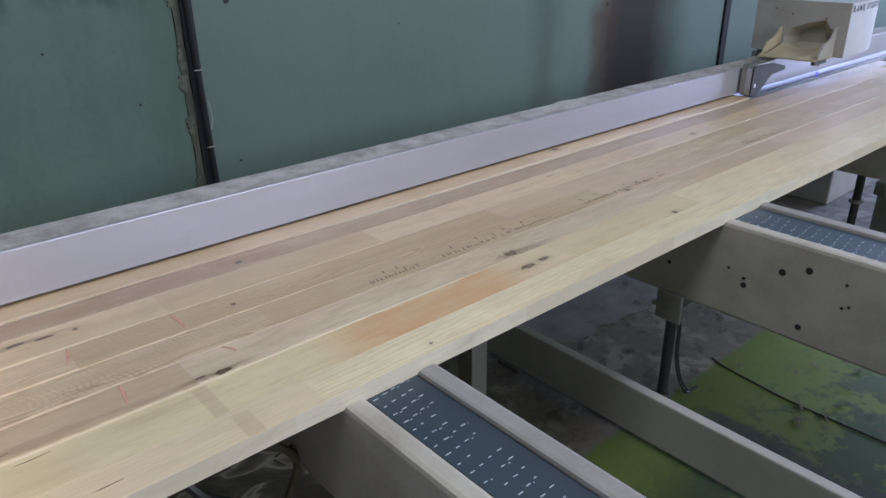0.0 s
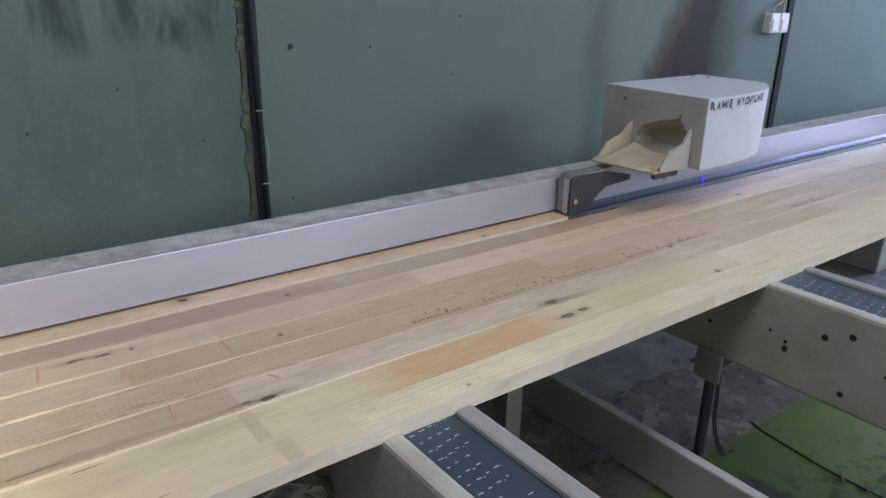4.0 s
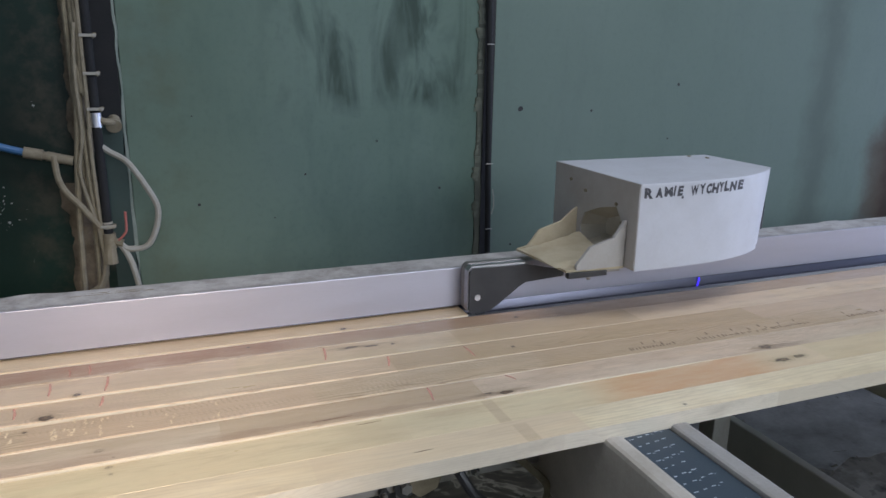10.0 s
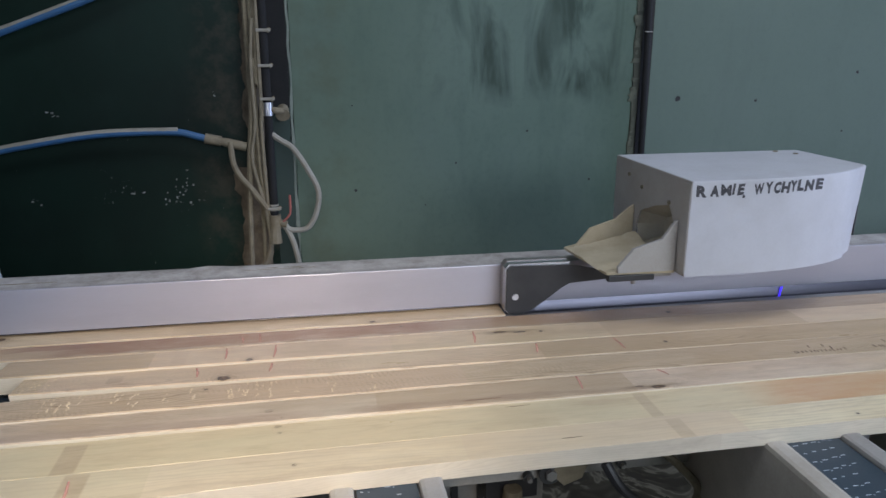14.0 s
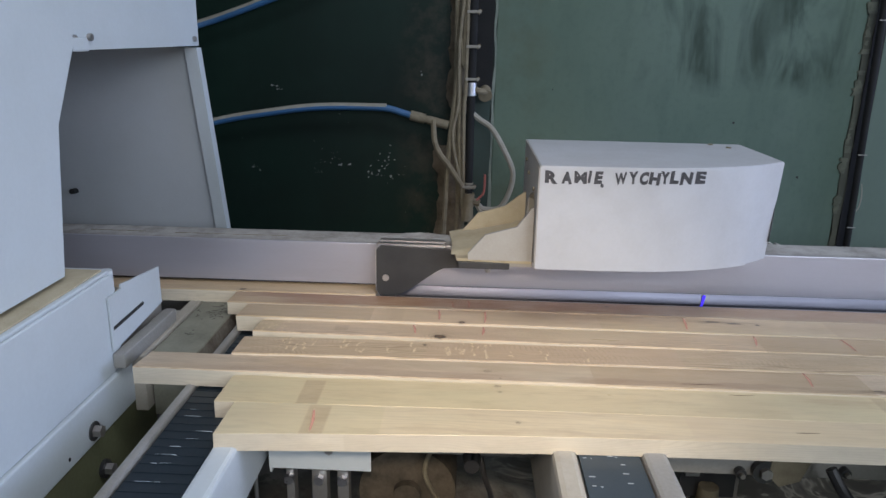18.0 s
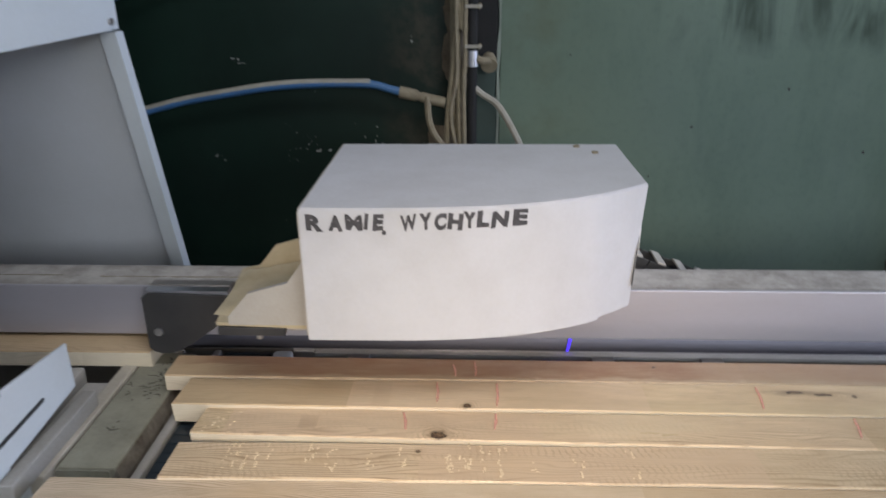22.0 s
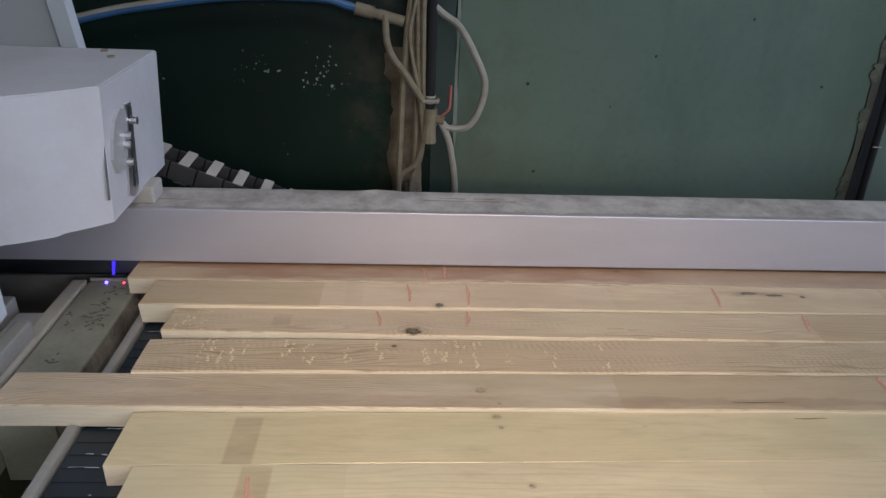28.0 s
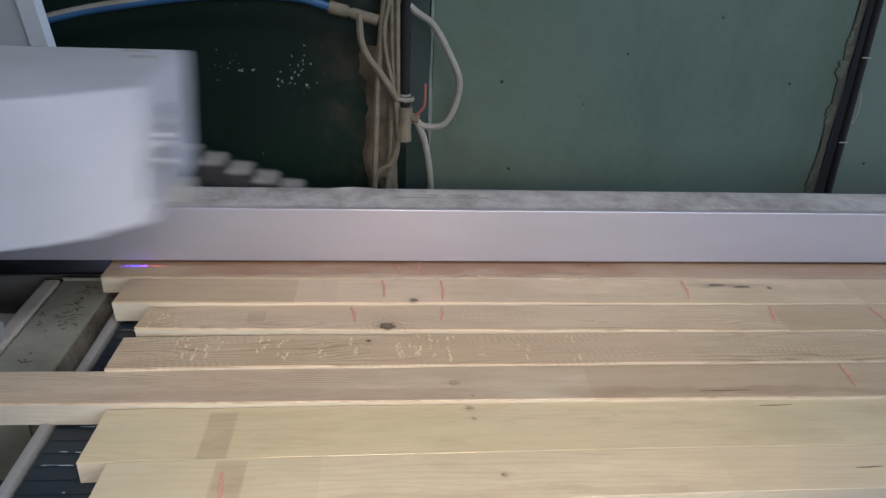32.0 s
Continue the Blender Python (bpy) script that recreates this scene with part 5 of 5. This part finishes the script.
# handwriting with a broad marker
LETTERS = (("R", 0.0100, 0.0373), ("A", 0.0451, 0.0675), ("M", 0.0714, 0.0977), ("I", 0.1011, 0.1069), ("E", 0.1142, 0.1308), (",", 0.1279, 0.1347), ("W", 0.1561, 0.1814), ("Y", 0.1853, 0.2048),
           ("C", 0.2087, 0.2272), ("H", 0.2291, 0.2525), ("Y", 0.2525, 0.2720), ("L", 0.2740, 0.2934), ("N", 0.2964, 0.3227), ("E", 0.3295, 0.3528))
rnd = random.Random(4)
for k, (ch, xa, xb) in enumerate(LETTERS):
    cu = bpy.data.curves.new("letter", "FONT")
    cu.body, cu.size, cu.extrude, cu.offset = ch, 0.0330, 0.0, 0.0015 if ch in "MW" else 0.0021
    ob = bpy.data.objects.new("letter", cu)
    me = bpy.data.meshes.new_from_object(ob)
    bpy.data.objects.remove(ob)
    bm = bmesh.new()
    bm.from_mesh(me)
    bpy.data.meshes.remove(me)
    lo, hi = min(v.co.x for v in bm.verts), max(v.co.x for v in bm.verts)
    lean, lift = rnd.uniform(-0.06, 0.14), rnd.uniform(-0.0012, 0.0012)
    for v in bm.verts:
        x, z = v.co.x, v.co.y
        z -= 0.006 if ch == "," else 0.0
        X = xa + (x - lo) / (hi - lo) * (xb - xa) + lean * (z - 0.013)
        v.co = (X, front(X) - 0.0006, 1.2395 + 0.006 * xa + z + lift + 0.0014 * math.sin(150 * X + 2 * k))
    part("letter", bm, M_INK, cover, "hand-lettered character in black marker")

# cable chain trailing behind the carriage
chain = part("cable_chain", boxed(0.50, 0.53, 0.17, 0.24, 1.03, 1.06), M_BLACK, car, "dusty black cable chain")
for k in range(11):
    cx, cz = 0.522 + 0.0520 * k, 1.046 - 0.0188 * k - 0.0002 * k * k
    turn = Matrix.Translation((cx, 0.205, cz)) @ Matrix.Rotation(radians(20.5), 4, "Y")
    for name, mat, ya, yb, z0, z1, w in (("side_link", M_BLACK, -0.036, -0.030, -0.026, 0.013, 0.0262), ("side_link", M_BLACK, 0.030, 0.036, -0.026, 0.013, 0.0262), ("crossbar", M_DUSTWHITE, -0.037, 0.037, 0.0132, 0.0175, 0.0105), ("lower_bar", M_BLACK, -0.037, 0.037, -0.030, -0.0262, 0.0135)):
        bm = boxed(-w, w, ya, yb, z0, z1, bevel=0.0015)
        bmesh.ops.transform(bm, matrix=turn, verts=bm.verts)
        part(name, bm, mat, chain)

# pointer lasers under the cover; glowing pieces stand in for their spots on the fence
laser = part("laser_module", rod(bmesh.new(), (0.465, -0.02, 1.060), (0.465, -0.02, 1.036), 0.009, 12), M_BLACK, car, "black line laser")
part("blue_spot", prism(bmesh.new(), [(0.4640, 0.868), (0.4685, 0.868), (0.4745, 0.898), (0.4680, 0.898)], 1, 0.0160, 0.0172), M_BLUELASER, laser, "blue laser light on the fence rail")
spots_of = {}
for nm, x, r, mat, lab in (("blue_dot", 0.464, 0.0031, M_BLUEBEAM, "bright blue laser spot"), ("red_dot", 0.4965, 0.0022, M_REDBEAM, "bright red laser spot")):
    bm = bmesh.new()
    bmesh.ops.create_uvsphere(bm, u_segments=12, v_segments=8, radius=r, matrix=Matrix.Translation((x, -0.014, 0.9025)))
    spots_of[nm] = part(nm, bm, mat, laser, lab, True)

# ---- marks on the boards ----
M_SPLINTER = worn("torn_pale_fibre", (0.77, 0.63, 0.42), (0.66, 0.51, 0.32), 0.9, 0.8, 0.0, 60, 300, 0.3).m
# this dark brown stands in for shade in the torn relief
M_CHATTER = worn("shaded_tear", (0.27, 0.20, 0.145), (0.18, 0.13, 0.09), 0.7, 0.9, 0.0, 60, 300, 0.3).m
M_CHIPDARK = worn("dark_tear", (0.20, 0.13, 0.08), (0.10, 0.06, 0.04), 0.6, 0.9, 0.0, 60, 300, 0.3).m


def settle(bm, k):
    """Lay a flat mark onto board k."""
    for v in bm.verts:
        v.co.z += surface(k, v.co.x, v.co.y)


def stroke(board, x0, y0, x1, y1, wide=0.0027):
    d = Vector((x1 - x0, y1 - y0, 0)).normalized()
    s = Vector((-d.y, d.x, 0)) * wide
    mid = Vector(((x0 + x1) / 2 + 0.002, (y0 + y1) / 2, 0))
    bm = bmesh.new()
    p = [Vector((x0, y0, 0)), mid, Vector((x1, y1, 0))]
    ring = [q + s * (0.6, 1.0, 0.7)[i] for i, q in enumerate(p)] + [q - s * (0.8, 1.0, 0.5)[i] for i, q in reversed(list(enumerate(p)))]
    prism(bm, [(v.x, v.y) for v in ring], 2, 0.0009, 0.0013)
    settle(bm, board)
    part("crayon_mark", bm, M_PINK, boards[board], "faint red crayon stroke")


for b, x0, y0, x1, y1 in ((1, -0.009, -0.165, -0.006, -0.231), (2, -0.062, -0.258, -0.055, -0.309), (1, 0.101, -0.165, 0.098, -0.240), (2, 0.096, -0.258, 0.092, -0.305), (1, 0.566, -0.167, 0.556, -0.235),
                          (2, 0.696, -0.259, 0.683, -0.311), (6, -0.206, -0.645, -0.200, -0.712), (4, 0.729, -0.434, 0.722, -0.492), (2, 0.886, -0.262, 0.889, -0.322), (4, 0.912, -0.434, 0.926, -0.462), (0, 0.02, -0.10, 0.024, -0.140), (0, 0.06, -0.09, 0.062, -0.14)):
    stroke(b, x0, y0, x1, y1)

rnd = random.Random(31)
bm = bmesh.new()
for cx, n in ((-0.335, 3), (-0.318, 4), (-0.30, 3), (-0.285, 2), (-0.27, 2), (-0.20, 4), (-0.165, 4), (-0.10, 2), (-0.055, 3), (0.02, 6), (0.045, 5), (0.07, 3), (0.10, 3), (0.15, 2), (0.22, 2), (0.30, 2)):
    for _ in range(2 * n):
        x, y = cx + rnd.gauss(0, 0.0045), rnd.uniform(-0.418, -0.350)
        for j in range(rnd.choice((1, 1, 2, 3))):
            xx, yy = x + rnd.uniform(-0.002, 0.002), y + 0.006 * j
            l, w = rnd.uniform(0.0014, 0.0045), rnd.uniform(0.0012, 0.0038)
            prism(bm, [(xx, yy - w), (xx + l, yy - w * 0.4), (xx + l * 0.8, yy + w), (xx - l * 0.2, yy + w * 0.6)], 2, 0.0001, 0.0006)
settle(bm, 3)
flecks = bmesh.new()
for _ in range(16):
    x, y, l, w = rnd.uniform(-0.398, -0.345), rnd.uniform(-0.325, -0.262), rnd.uniform(0.002, 0.005), rnd.uniform(0.0012, 0.003)
    prism(flecks, [(x, y - w), (x + l, y - w * 0.4), (x + l * 0.8, y + w), (x - l * 0.2, y + w * 0.6)], 2, 0.0001, 0.0006)
settle(flecks, 2)
tagged(part("chatter", flecks, M_SPLINTER, boards[2], "pale torn flecks at the board end"), kind="stuff")
tagged(part("chatter", bm, M_SPLINTER, boards[3], "pale torn planer marks"), kind="stuff")
bm = bmesh.new()
for x0, x1, n in ((1.26, 1.40, 14), (1.47, 1.84, 36), (1.98, 2.36, 30), (2.85, 3.15, 20)):
    for i in range(n):
        for row in (-0.412, -0.400, -0.388):
            if rnd.random() < (0.92 if row < -0.41 else 0.10):
                x, y = x0 + (x1 - x0) * (i + rnd.uniform(-0.3, 0.3)) / n, row + rnd.uniform(-0.0012, 0.0012)
                h = rnd.uniform(0.006, 0.015)
                prism(bm, [(x, y), (x + 0.0026, y), (x + 0.0050, y + h), (x + 0.0020, y + h)], 2, 0.0003, 0.0009)
settle(bm, 3)
tagged(part("chatter", bm, M_CHATTER, boards[3], "dark chatter marks across the board"), kind="stuff")
for b, x, y, l in ((5, 0.55, -0.53, 0.05), (4, 0.47, -0.50, 0.08), (6, 0.62, -0.66, 0.04)):
    bm = bmesh.new()
    prism(bm, [(x, y), (x + l * 0.4, y - 0.0009), (x + l, y + 0.0012), (x + l * 0.5, y + 0.0007)], 2, 0.0005, 0.0011)
    settle(bm, b)
    part("split", bm, M_CHIPDARK, boards[b])

# ---- under the boards ----
beam = thing("low_beam", "dusty beige steel beam low over the floor", "beam")
part("web", boxed(2.080, 2.115, -2.5, 0.2, 0.165, 0.325, bevel=0.006), M_PANEL, beam)
for y in (-2.1, -0.05):
    part("foot", boxed(2.070, 2.125, y - 0.05, y + 0.05, FLOOR, 0.1655), M_RAW, beam)
post = thing("beam_post", "dark steel post beside the low beam", "post")
part("shaft", boxed(1.66, 1.72, -0.30, -0.24, FLOOR, 0.79, bevel=0.004), M_RAW, post)
part("base", boxed(1.62, 1.76, -0.34, -0.20, FLOOR, FLOOR + 0.015), M_RAW, post)

holes = thing("drilled_plate", "row of drilled holes in the conveyor side panel", "holes")
for y, z, r in ((-0.727, 0.744, 0.004), (-0.867, 0.780, 0.009), (-0.930, 0.806, 0.009), (-0.774, 0.709, 0.008), (-0.772, 0.728, 0.005), (-1.02, 0.800, 0.004), (-1.02, 0.738, 0.004), (-1.035, 0.746, 0.004), (-0.931, 0.648, 0.008), (-1.22, 0.76, 0.009), (-0.55, 0.70, 0.006)):
    part("hole", rod(bmesh.new(), (2.2051, y, z), (2.2035, y, z), r, 10), M_HOLE, holes)
spots = thing("panel_hole", "pair of small holes in the conveyor side panel", "holes")
for y, z in ((-0.876, 0.793), (-0.942, 0.821), (-0.48, 0.652)):
    part("hole", rod(bmesh.new(), (0.9999, y, z), (0.9985, y, z), 0.005, 9), M_HOLE, spots)
brk = thing("leg_bracket", "bolted bracket at the top of the conveyor leg", "bracket")
part("plate", boxed(2.275, 2.385, -0.555, -0.465, 0.505, 0.513), M_RAW, brk)
part("cheek", boxed(2.192, 2.204, -0.612, -0.530, 0.520, 0.610, bevel=0.003), M_FRAME, brk)
part("bolt", rod(bmesh.new(), (2.192, -0.575, 0.575), (2.186, -0.575, 0.575), 0.006, 6), M_RAW, brk)
wire = thing("floor_cable", "black cable lying over the painted floor", "cable")
part("lead", tube(bmesh.new(), [(2.665, -0.50, FLOOR + 0.003), (2.645, -0.558, FLOOR + 0.003), (2.628, -0.693, FLOOR + 0.003), (2.616, -0.838, FLOOR + 0.003), (2.63, -1.2, FLOOR + 0.003), (2.66, -1.6, FLOOR + 0.003), (2.7, -2.2, FLOOR + 0.003)], 0.0028, 7), M_HOLE, wire, "", True)
drop = thing("leg_cable", "pair of dark cables hanging down beside the conveyor leg", "cable")
for dx in (0.0, 0.012):
    part("lead", tube(bmesh.new(), [(2.342 + dx, -0.522, 0.505), (2.344 + dx, -0.530, 0.40), (2.350 + dx, -0.532, 0.30), (2.375 + dx, -0.54, 0.21), (2.41 + dx, -0.555, FLOOR + 0.004), (2.45 + dx, -0.56, FLOOR + 0.004)], 0.004, 7), M_LEG, drop, "", True)

M_SHEET = worn("pale_floor_patch", (0.22, 0.215, 0.21), (0.11, 0.103, 0.098), 1.1, 0.85, 0.0, 7, 60, 0.4).m
rnd = random.Random(6)
pts = []
for k in range(48):
    g = 2 * math.pi * k / 48
    q = 1 + 0.42 * noise.noise(Vector((1.6 * math.cos(g), 1.6 * math.sin(g), 2))) + 0.22 * noise.noise(Vector((7 * math.cos(g), 7 * math.sin(g), 5)))
    pts.append((2.78 + 0.62 * q * math.cos(g), 0.30 + 0.42 * q * math.sin(g)))
solid("floor_patch", prism(bmesh.new(), pts, 2, FLOOR, FLOOR + 0.0015), M_SHEET, "pale irregular patch on the floor", "dust spill")


def heap(x, y, rx, ry, h, seed):
    r2 = random.Random(seed)
    bm = bmesh.new()
    n, rings = 26, 7
    grid = []
    for i in range(1, rings + 1):
        row = []
        for k in range(n):
            a, q = 2 * math.pi * k / n, i / rings
            wob = 1 + 0.22 * noise.noise(Vector((math.cos(a) * 1.7, math.sin(a) * 1.7, seed)))
            z = h * (math.cos(q * math.pi) * 0.5 + 0.5) + (r2.uniform(-0.004, 0.004) if 1 < i < rings else 0.0 if i == 1 else -0.002)
            row.append(bm.verts.new((x + rx * q * wob * math.cos(a), y + ry * q * wob * math.sin(a), FLOOR + max(z, -0.002))))
        grid.append(row)
    top = bm.verts.new((x, y, FLOOR + h))
    for k in range(n):
        bm.faces.new((top, grid[0][k], grid[0][(k + 1) % n]))
        for a, b in zip(grid, grid[1:]):
            bm.faces.new((a[k], b[k], b[(k + 1) % n], a[(k + 1) % n]))
    bmesh.ops.recalc_face_normals(bm, faces=bm.faces)
    return solid("dust_mound", bm, M_PILE, "low pile of brown sawdust on the concrete", "sawdust", "sawdust piles", smooth=True)


for k, (x, y, rx, ry, h) in enumerate(((0.05, 0.1, 0.35, 0.25, 0.12), (-0.1, -0.25, 0.2, 0.15, 0.06))):
    heap(x, y, rx, ry, h, k + 3)
bm = bmesh.new()
rnd = random.Random(17)
for _ in range(420):
    x, y = rnd.uniform(0.5, 4.6), rnd.uniform(-2.0, 0.6)
    l, w, a = rnd.uniform(0.008, 0.035), rnd.uniform(0.002, 0.006), rnd.uniform(0, 3.14)
    c, s_ = math.cos(a), math.sin(a)
    z0 = FLOOR + 0.0065
    v = [bm.verts.new((x + c * u - s_ * t, y + s_ * u + c * t, z0 + h)) for u, t, h in ((-l, -w, 0), (l, -w, 0.001), (l * 0.8, w, 0.004), (-l, w, 0.002))]
    bm.faces.new(v)
M_SHAVE = worn("dark_shaving", (0.05, 0.045, 0.03), (0.12, 0.10, 0.07), 0.6, 0.9).m
solid("floor_shavings", bm, M_SHAVE, "scattered dark bark and wood shavings", "shavings", kind="stuff")

# pale block stands in for a bright floor area beyond the conveyors
pale_block = thing("far_pale_block", "pale block in place of a bright area beyond the conveyors", "box")
part("body", boxed(4.55, 5.1, -0.1, 0.5, FLOOR, 0.52, bevel=0.01), M_DUSTWHITE, pale_block)
far = thing("far_stand", "dark steel stand with a curved hose beyond the conveyors", "stand")
part("frame", boxed(4.0, 4.12, -0.62, -0.50, FLOOR, 0.74, bevel=0.006), M_RAW, far)
part("cross_arm", boxed(3.84, 4.5, -0.58, -0.53, 0.50, 0.56, bevel=0.006), M_RAW, far)
part("hose", tube(bmesh.new(), [(4.1, -0.6, 0.55), (4.25, -0.7, 0.58), (4.5, -0.8, 0.50), (4.9, -0.9, 0.42), (5.3, -1.1, 0.45)], 0.03, 9), M_BLACK, far, "", True)

# plates, posts and valves on the machine frame
plate2 = thing("bracket_plate", "folded pale sheet bracket under the boards", "bracket")
part("sheet", boxed(-0.304, -0.113, -0.604, -0.600, 0.748, 0.856, bevel=0.0015), M_CAB, plate2)
part("return", boxed(-0.304, -0.30, -0.60, -0.45, 0.737, 0.845), M_CAB, plate2)
part("bolt", rod(bmesh.new(), (-0.19, -0.604, 0.792), (-0.19, -0.612, 0.792), 0.008, 6), M_RAW, plate2)
rodt = thing("thin_rod", "thin bright vertical rod beside the conveyor", "rod")
part("shaft", rod(bmesh.new(), (-0.325, -0.62, 0.60), (-0.325, -0.62, 0.848), 0.004, 8), M_STEEL, rodt, "", True)
for x, w in ((-0.285, 0.016), (-0.235, 0.03), (-0.185, 0.022)):
    pp = thing("support_post", "dull steel support profile under the boards", "post", group="support posts")
    part("profile", boxed(x, x + w, -0.56, -0.53, FLOOR, 0.735, bevel=0.002), M_RAW, pp)
    part("bolt", rod(bmesh.new(), (x + w / 2, -0.56, 0.70), (x + w / 2, -0.572, 0.70), 0.010, 6), M_STEEL, pp)
bar = thing("cross_bar", "flat beige bar across the machine frame", "bar")
part("flat", boxed(-0.11, 0.20, -0.50, -0.47, 0.725, 0.758, bevel=0.003), M_FRAME, bar)
part("knob", rod(bmesh.new(), (0.075, -0.50, 0.722), (0.075, -0.535, 0.722), 0.019, 14, 0.015), M_BLACK, bar, "black round knob", True)
M_DARKDUST = worn("dark_caked_dust", (0.15, 0.12, 0.085), (0.045, 0.036, 0.026), 1.1, 0.95, 0.0, 16, 120, 0.7).m
drum = thing("dusty_drum", "round drum caked with brown dust", "drum")
part("shell", rod(bmesh.new(), (-0.06, -0.42, 0.58), (-0.06, -0.20, 0.58), 0.105, 28), M_DARKDUST, drum, "", True)
part("spindle", rod(bmesh.new(), (-0.06, -0.44, 0.58), (-0.06, -0.42, 0.58), 0.03, 16), M_DARKDUST, drum, "", True)
for k, pts in enumerate(([(0.09, -0.47, 0.74), (0.10, -0.49, 0.68), (0.12, -0.48, 0.60), (0.11, -0.44, 0.45)], [(0.0, -0.44, 0.72), (-0.02, -0.47, 0.66), (0.02, -0.47, 0.58), (0.05, -0.42, 0.5)], [(0.77, -0.52, 0.74), (0.80, -0.54, 0.69), (0.86, -0.54, 0.63), (0.90, -0.5, 0.52)], [(0.90, -0.48, 0.74), (0.95, -0.5, 0.70), (1.0, -0.5, 0.63), (0.99, -0.45, 0.50)])):
    cb = thing("loose_cable", "dark cable drooping under the conveyor frame", "cable", group="loose cables")
    part("lead", tube(bmesh.new(), pts, (0.006, 0.005, 0.011, 0.009)[k], 8), (M_BLACK, M_DUSTY, M_BLACK, M_DUSTY)[k], cb, "", True)
valve = thing("valve_block", "black valve block with a round knob", "valve")
part("body", boxed(0.605, 0.745, -0.17, -0.11, 0.425, 0.55, bevel=0.004), M_BLACK, valve)
part("nut", boxed(0.615, 0.652, -0.178, -0.17, 0.487, 0.524, bevel=0.003), M_RAW, valve)
part("knob", rod(bmesh.new(), (0.672, -0.19, 0.470), (0.672, -0.19, 0.405), 0.024, 16, 0.030), M_DUSTY, valve, "dusty round knob", True)
part("stem", boxed(0.655, 0.69, -0.165, -0.12, FLOOR, 0.424), M_BLACK, valve)
apron = thing("frame_apron", "pale grey apron sheet behind the valve block", "panel")
part("sheet", boxed(0.41, 0.785, -0.098, -0.092, FLOOR, 0.66, bevel=0.002), M_FRAME, apron)
for x in (0.535, 0.606):
    part("upright", boxed(x - 0.009, x + 0.009, -0.112, -0.0985, FLOOR, 0.66, bevel=0.002), M_LEG, apron)
rail2 = thing("frame_rail", "dusty frame rail carrying bolts under the boards", "rail")
part("web", boxed(0.40, 0.995, -0.46, -0.44, 0.680, 0.80, bevel=0.003), M_FRAME, rail2)
for x, z, r in ((0.622, 0.690, 0.011), (0.669, 0.696, 0.025), (0.83, 0.70, 0.010)):
    part("bolt", rod(bmesh.new(), (x, -0.46, z), (x, -0.474, z), r, 14), M_LEG, rail2, "", True)
    part("nut", rod(bmesh.new(), (x, -0.474, z), (x, -0.484, z), r * 0.5, 6), M_RAW, rail2)
part("gusset", prism(bmesh.new(), [(0.68, 0.735), (0.76, 0.735), (0.74, 0.68), (0.70, 0.665), (0.675, 0.69)], 1, -0.475, -0.4605), M_DUSTY, rail2)

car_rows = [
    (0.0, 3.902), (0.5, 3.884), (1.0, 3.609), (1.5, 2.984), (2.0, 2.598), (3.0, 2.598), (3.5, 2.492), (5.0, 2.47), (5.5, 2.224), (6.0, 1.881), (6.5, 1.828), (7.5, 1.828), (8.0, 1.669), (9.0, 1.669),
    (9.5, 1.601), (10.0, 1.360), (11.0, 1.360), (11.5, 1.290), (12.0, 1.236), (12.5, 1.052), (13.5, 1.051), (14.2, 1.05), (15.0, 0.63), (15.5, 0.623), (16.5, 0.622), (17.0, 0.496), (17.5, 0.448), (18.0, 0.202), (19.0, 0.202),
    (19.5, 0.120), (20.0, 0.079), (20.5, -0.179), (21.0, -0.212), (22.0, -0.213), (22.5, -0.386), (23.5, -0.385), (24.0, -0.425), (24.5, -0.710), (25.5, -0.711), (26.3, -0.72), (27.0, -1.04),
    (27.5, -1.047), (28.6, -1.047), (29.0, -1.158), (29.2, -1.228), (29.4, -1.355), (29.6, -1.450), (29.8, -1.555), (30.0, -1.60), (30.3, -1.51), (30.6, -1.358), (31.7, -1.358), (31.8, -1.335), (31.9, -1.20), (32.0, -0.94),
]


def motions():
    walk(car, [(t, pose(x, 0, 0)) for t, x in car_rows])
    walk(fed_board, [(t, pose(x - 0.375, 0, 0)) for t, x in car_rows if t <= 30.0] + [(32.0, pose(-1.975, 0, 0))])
    sink = ((0.0, 0.0), (24.45, 0.0), (24.6, -0.035), (24.75, -0.050), (25.7, -0.050), (26.6, 0.0), (32.0, 0.0))
    walk(sink_plate, [(t, pose(0, 0, h)) for t, h in sink])
    # the spots fall into the gap, then onto the boards, the plate and the boards again
    fall = ((0.0, -0.105), (24.5, -0.105), (24.7, 0.0), (26.2, 0.0), (26.6, -0.0345), (31.85, -0.0345), (31.95, 0.0), (32.0, 0.0))
    for spot_dot in spots_of.values():
        walk(spot_dot, [(t, pose(0, 0, h)) for t, h in fall])
    for b in boards:
        walk(b, [(0.0, pose(0, 0, 0)), (24.5, pose(0, 0, 0)), (24.6, pose(0, 0.012, 0)), (24.8, pose(0, 0.080, 0)), (24.9, pose(0, 0.0934, 0)), (32.0, pose(0, 0.0934, 0))])


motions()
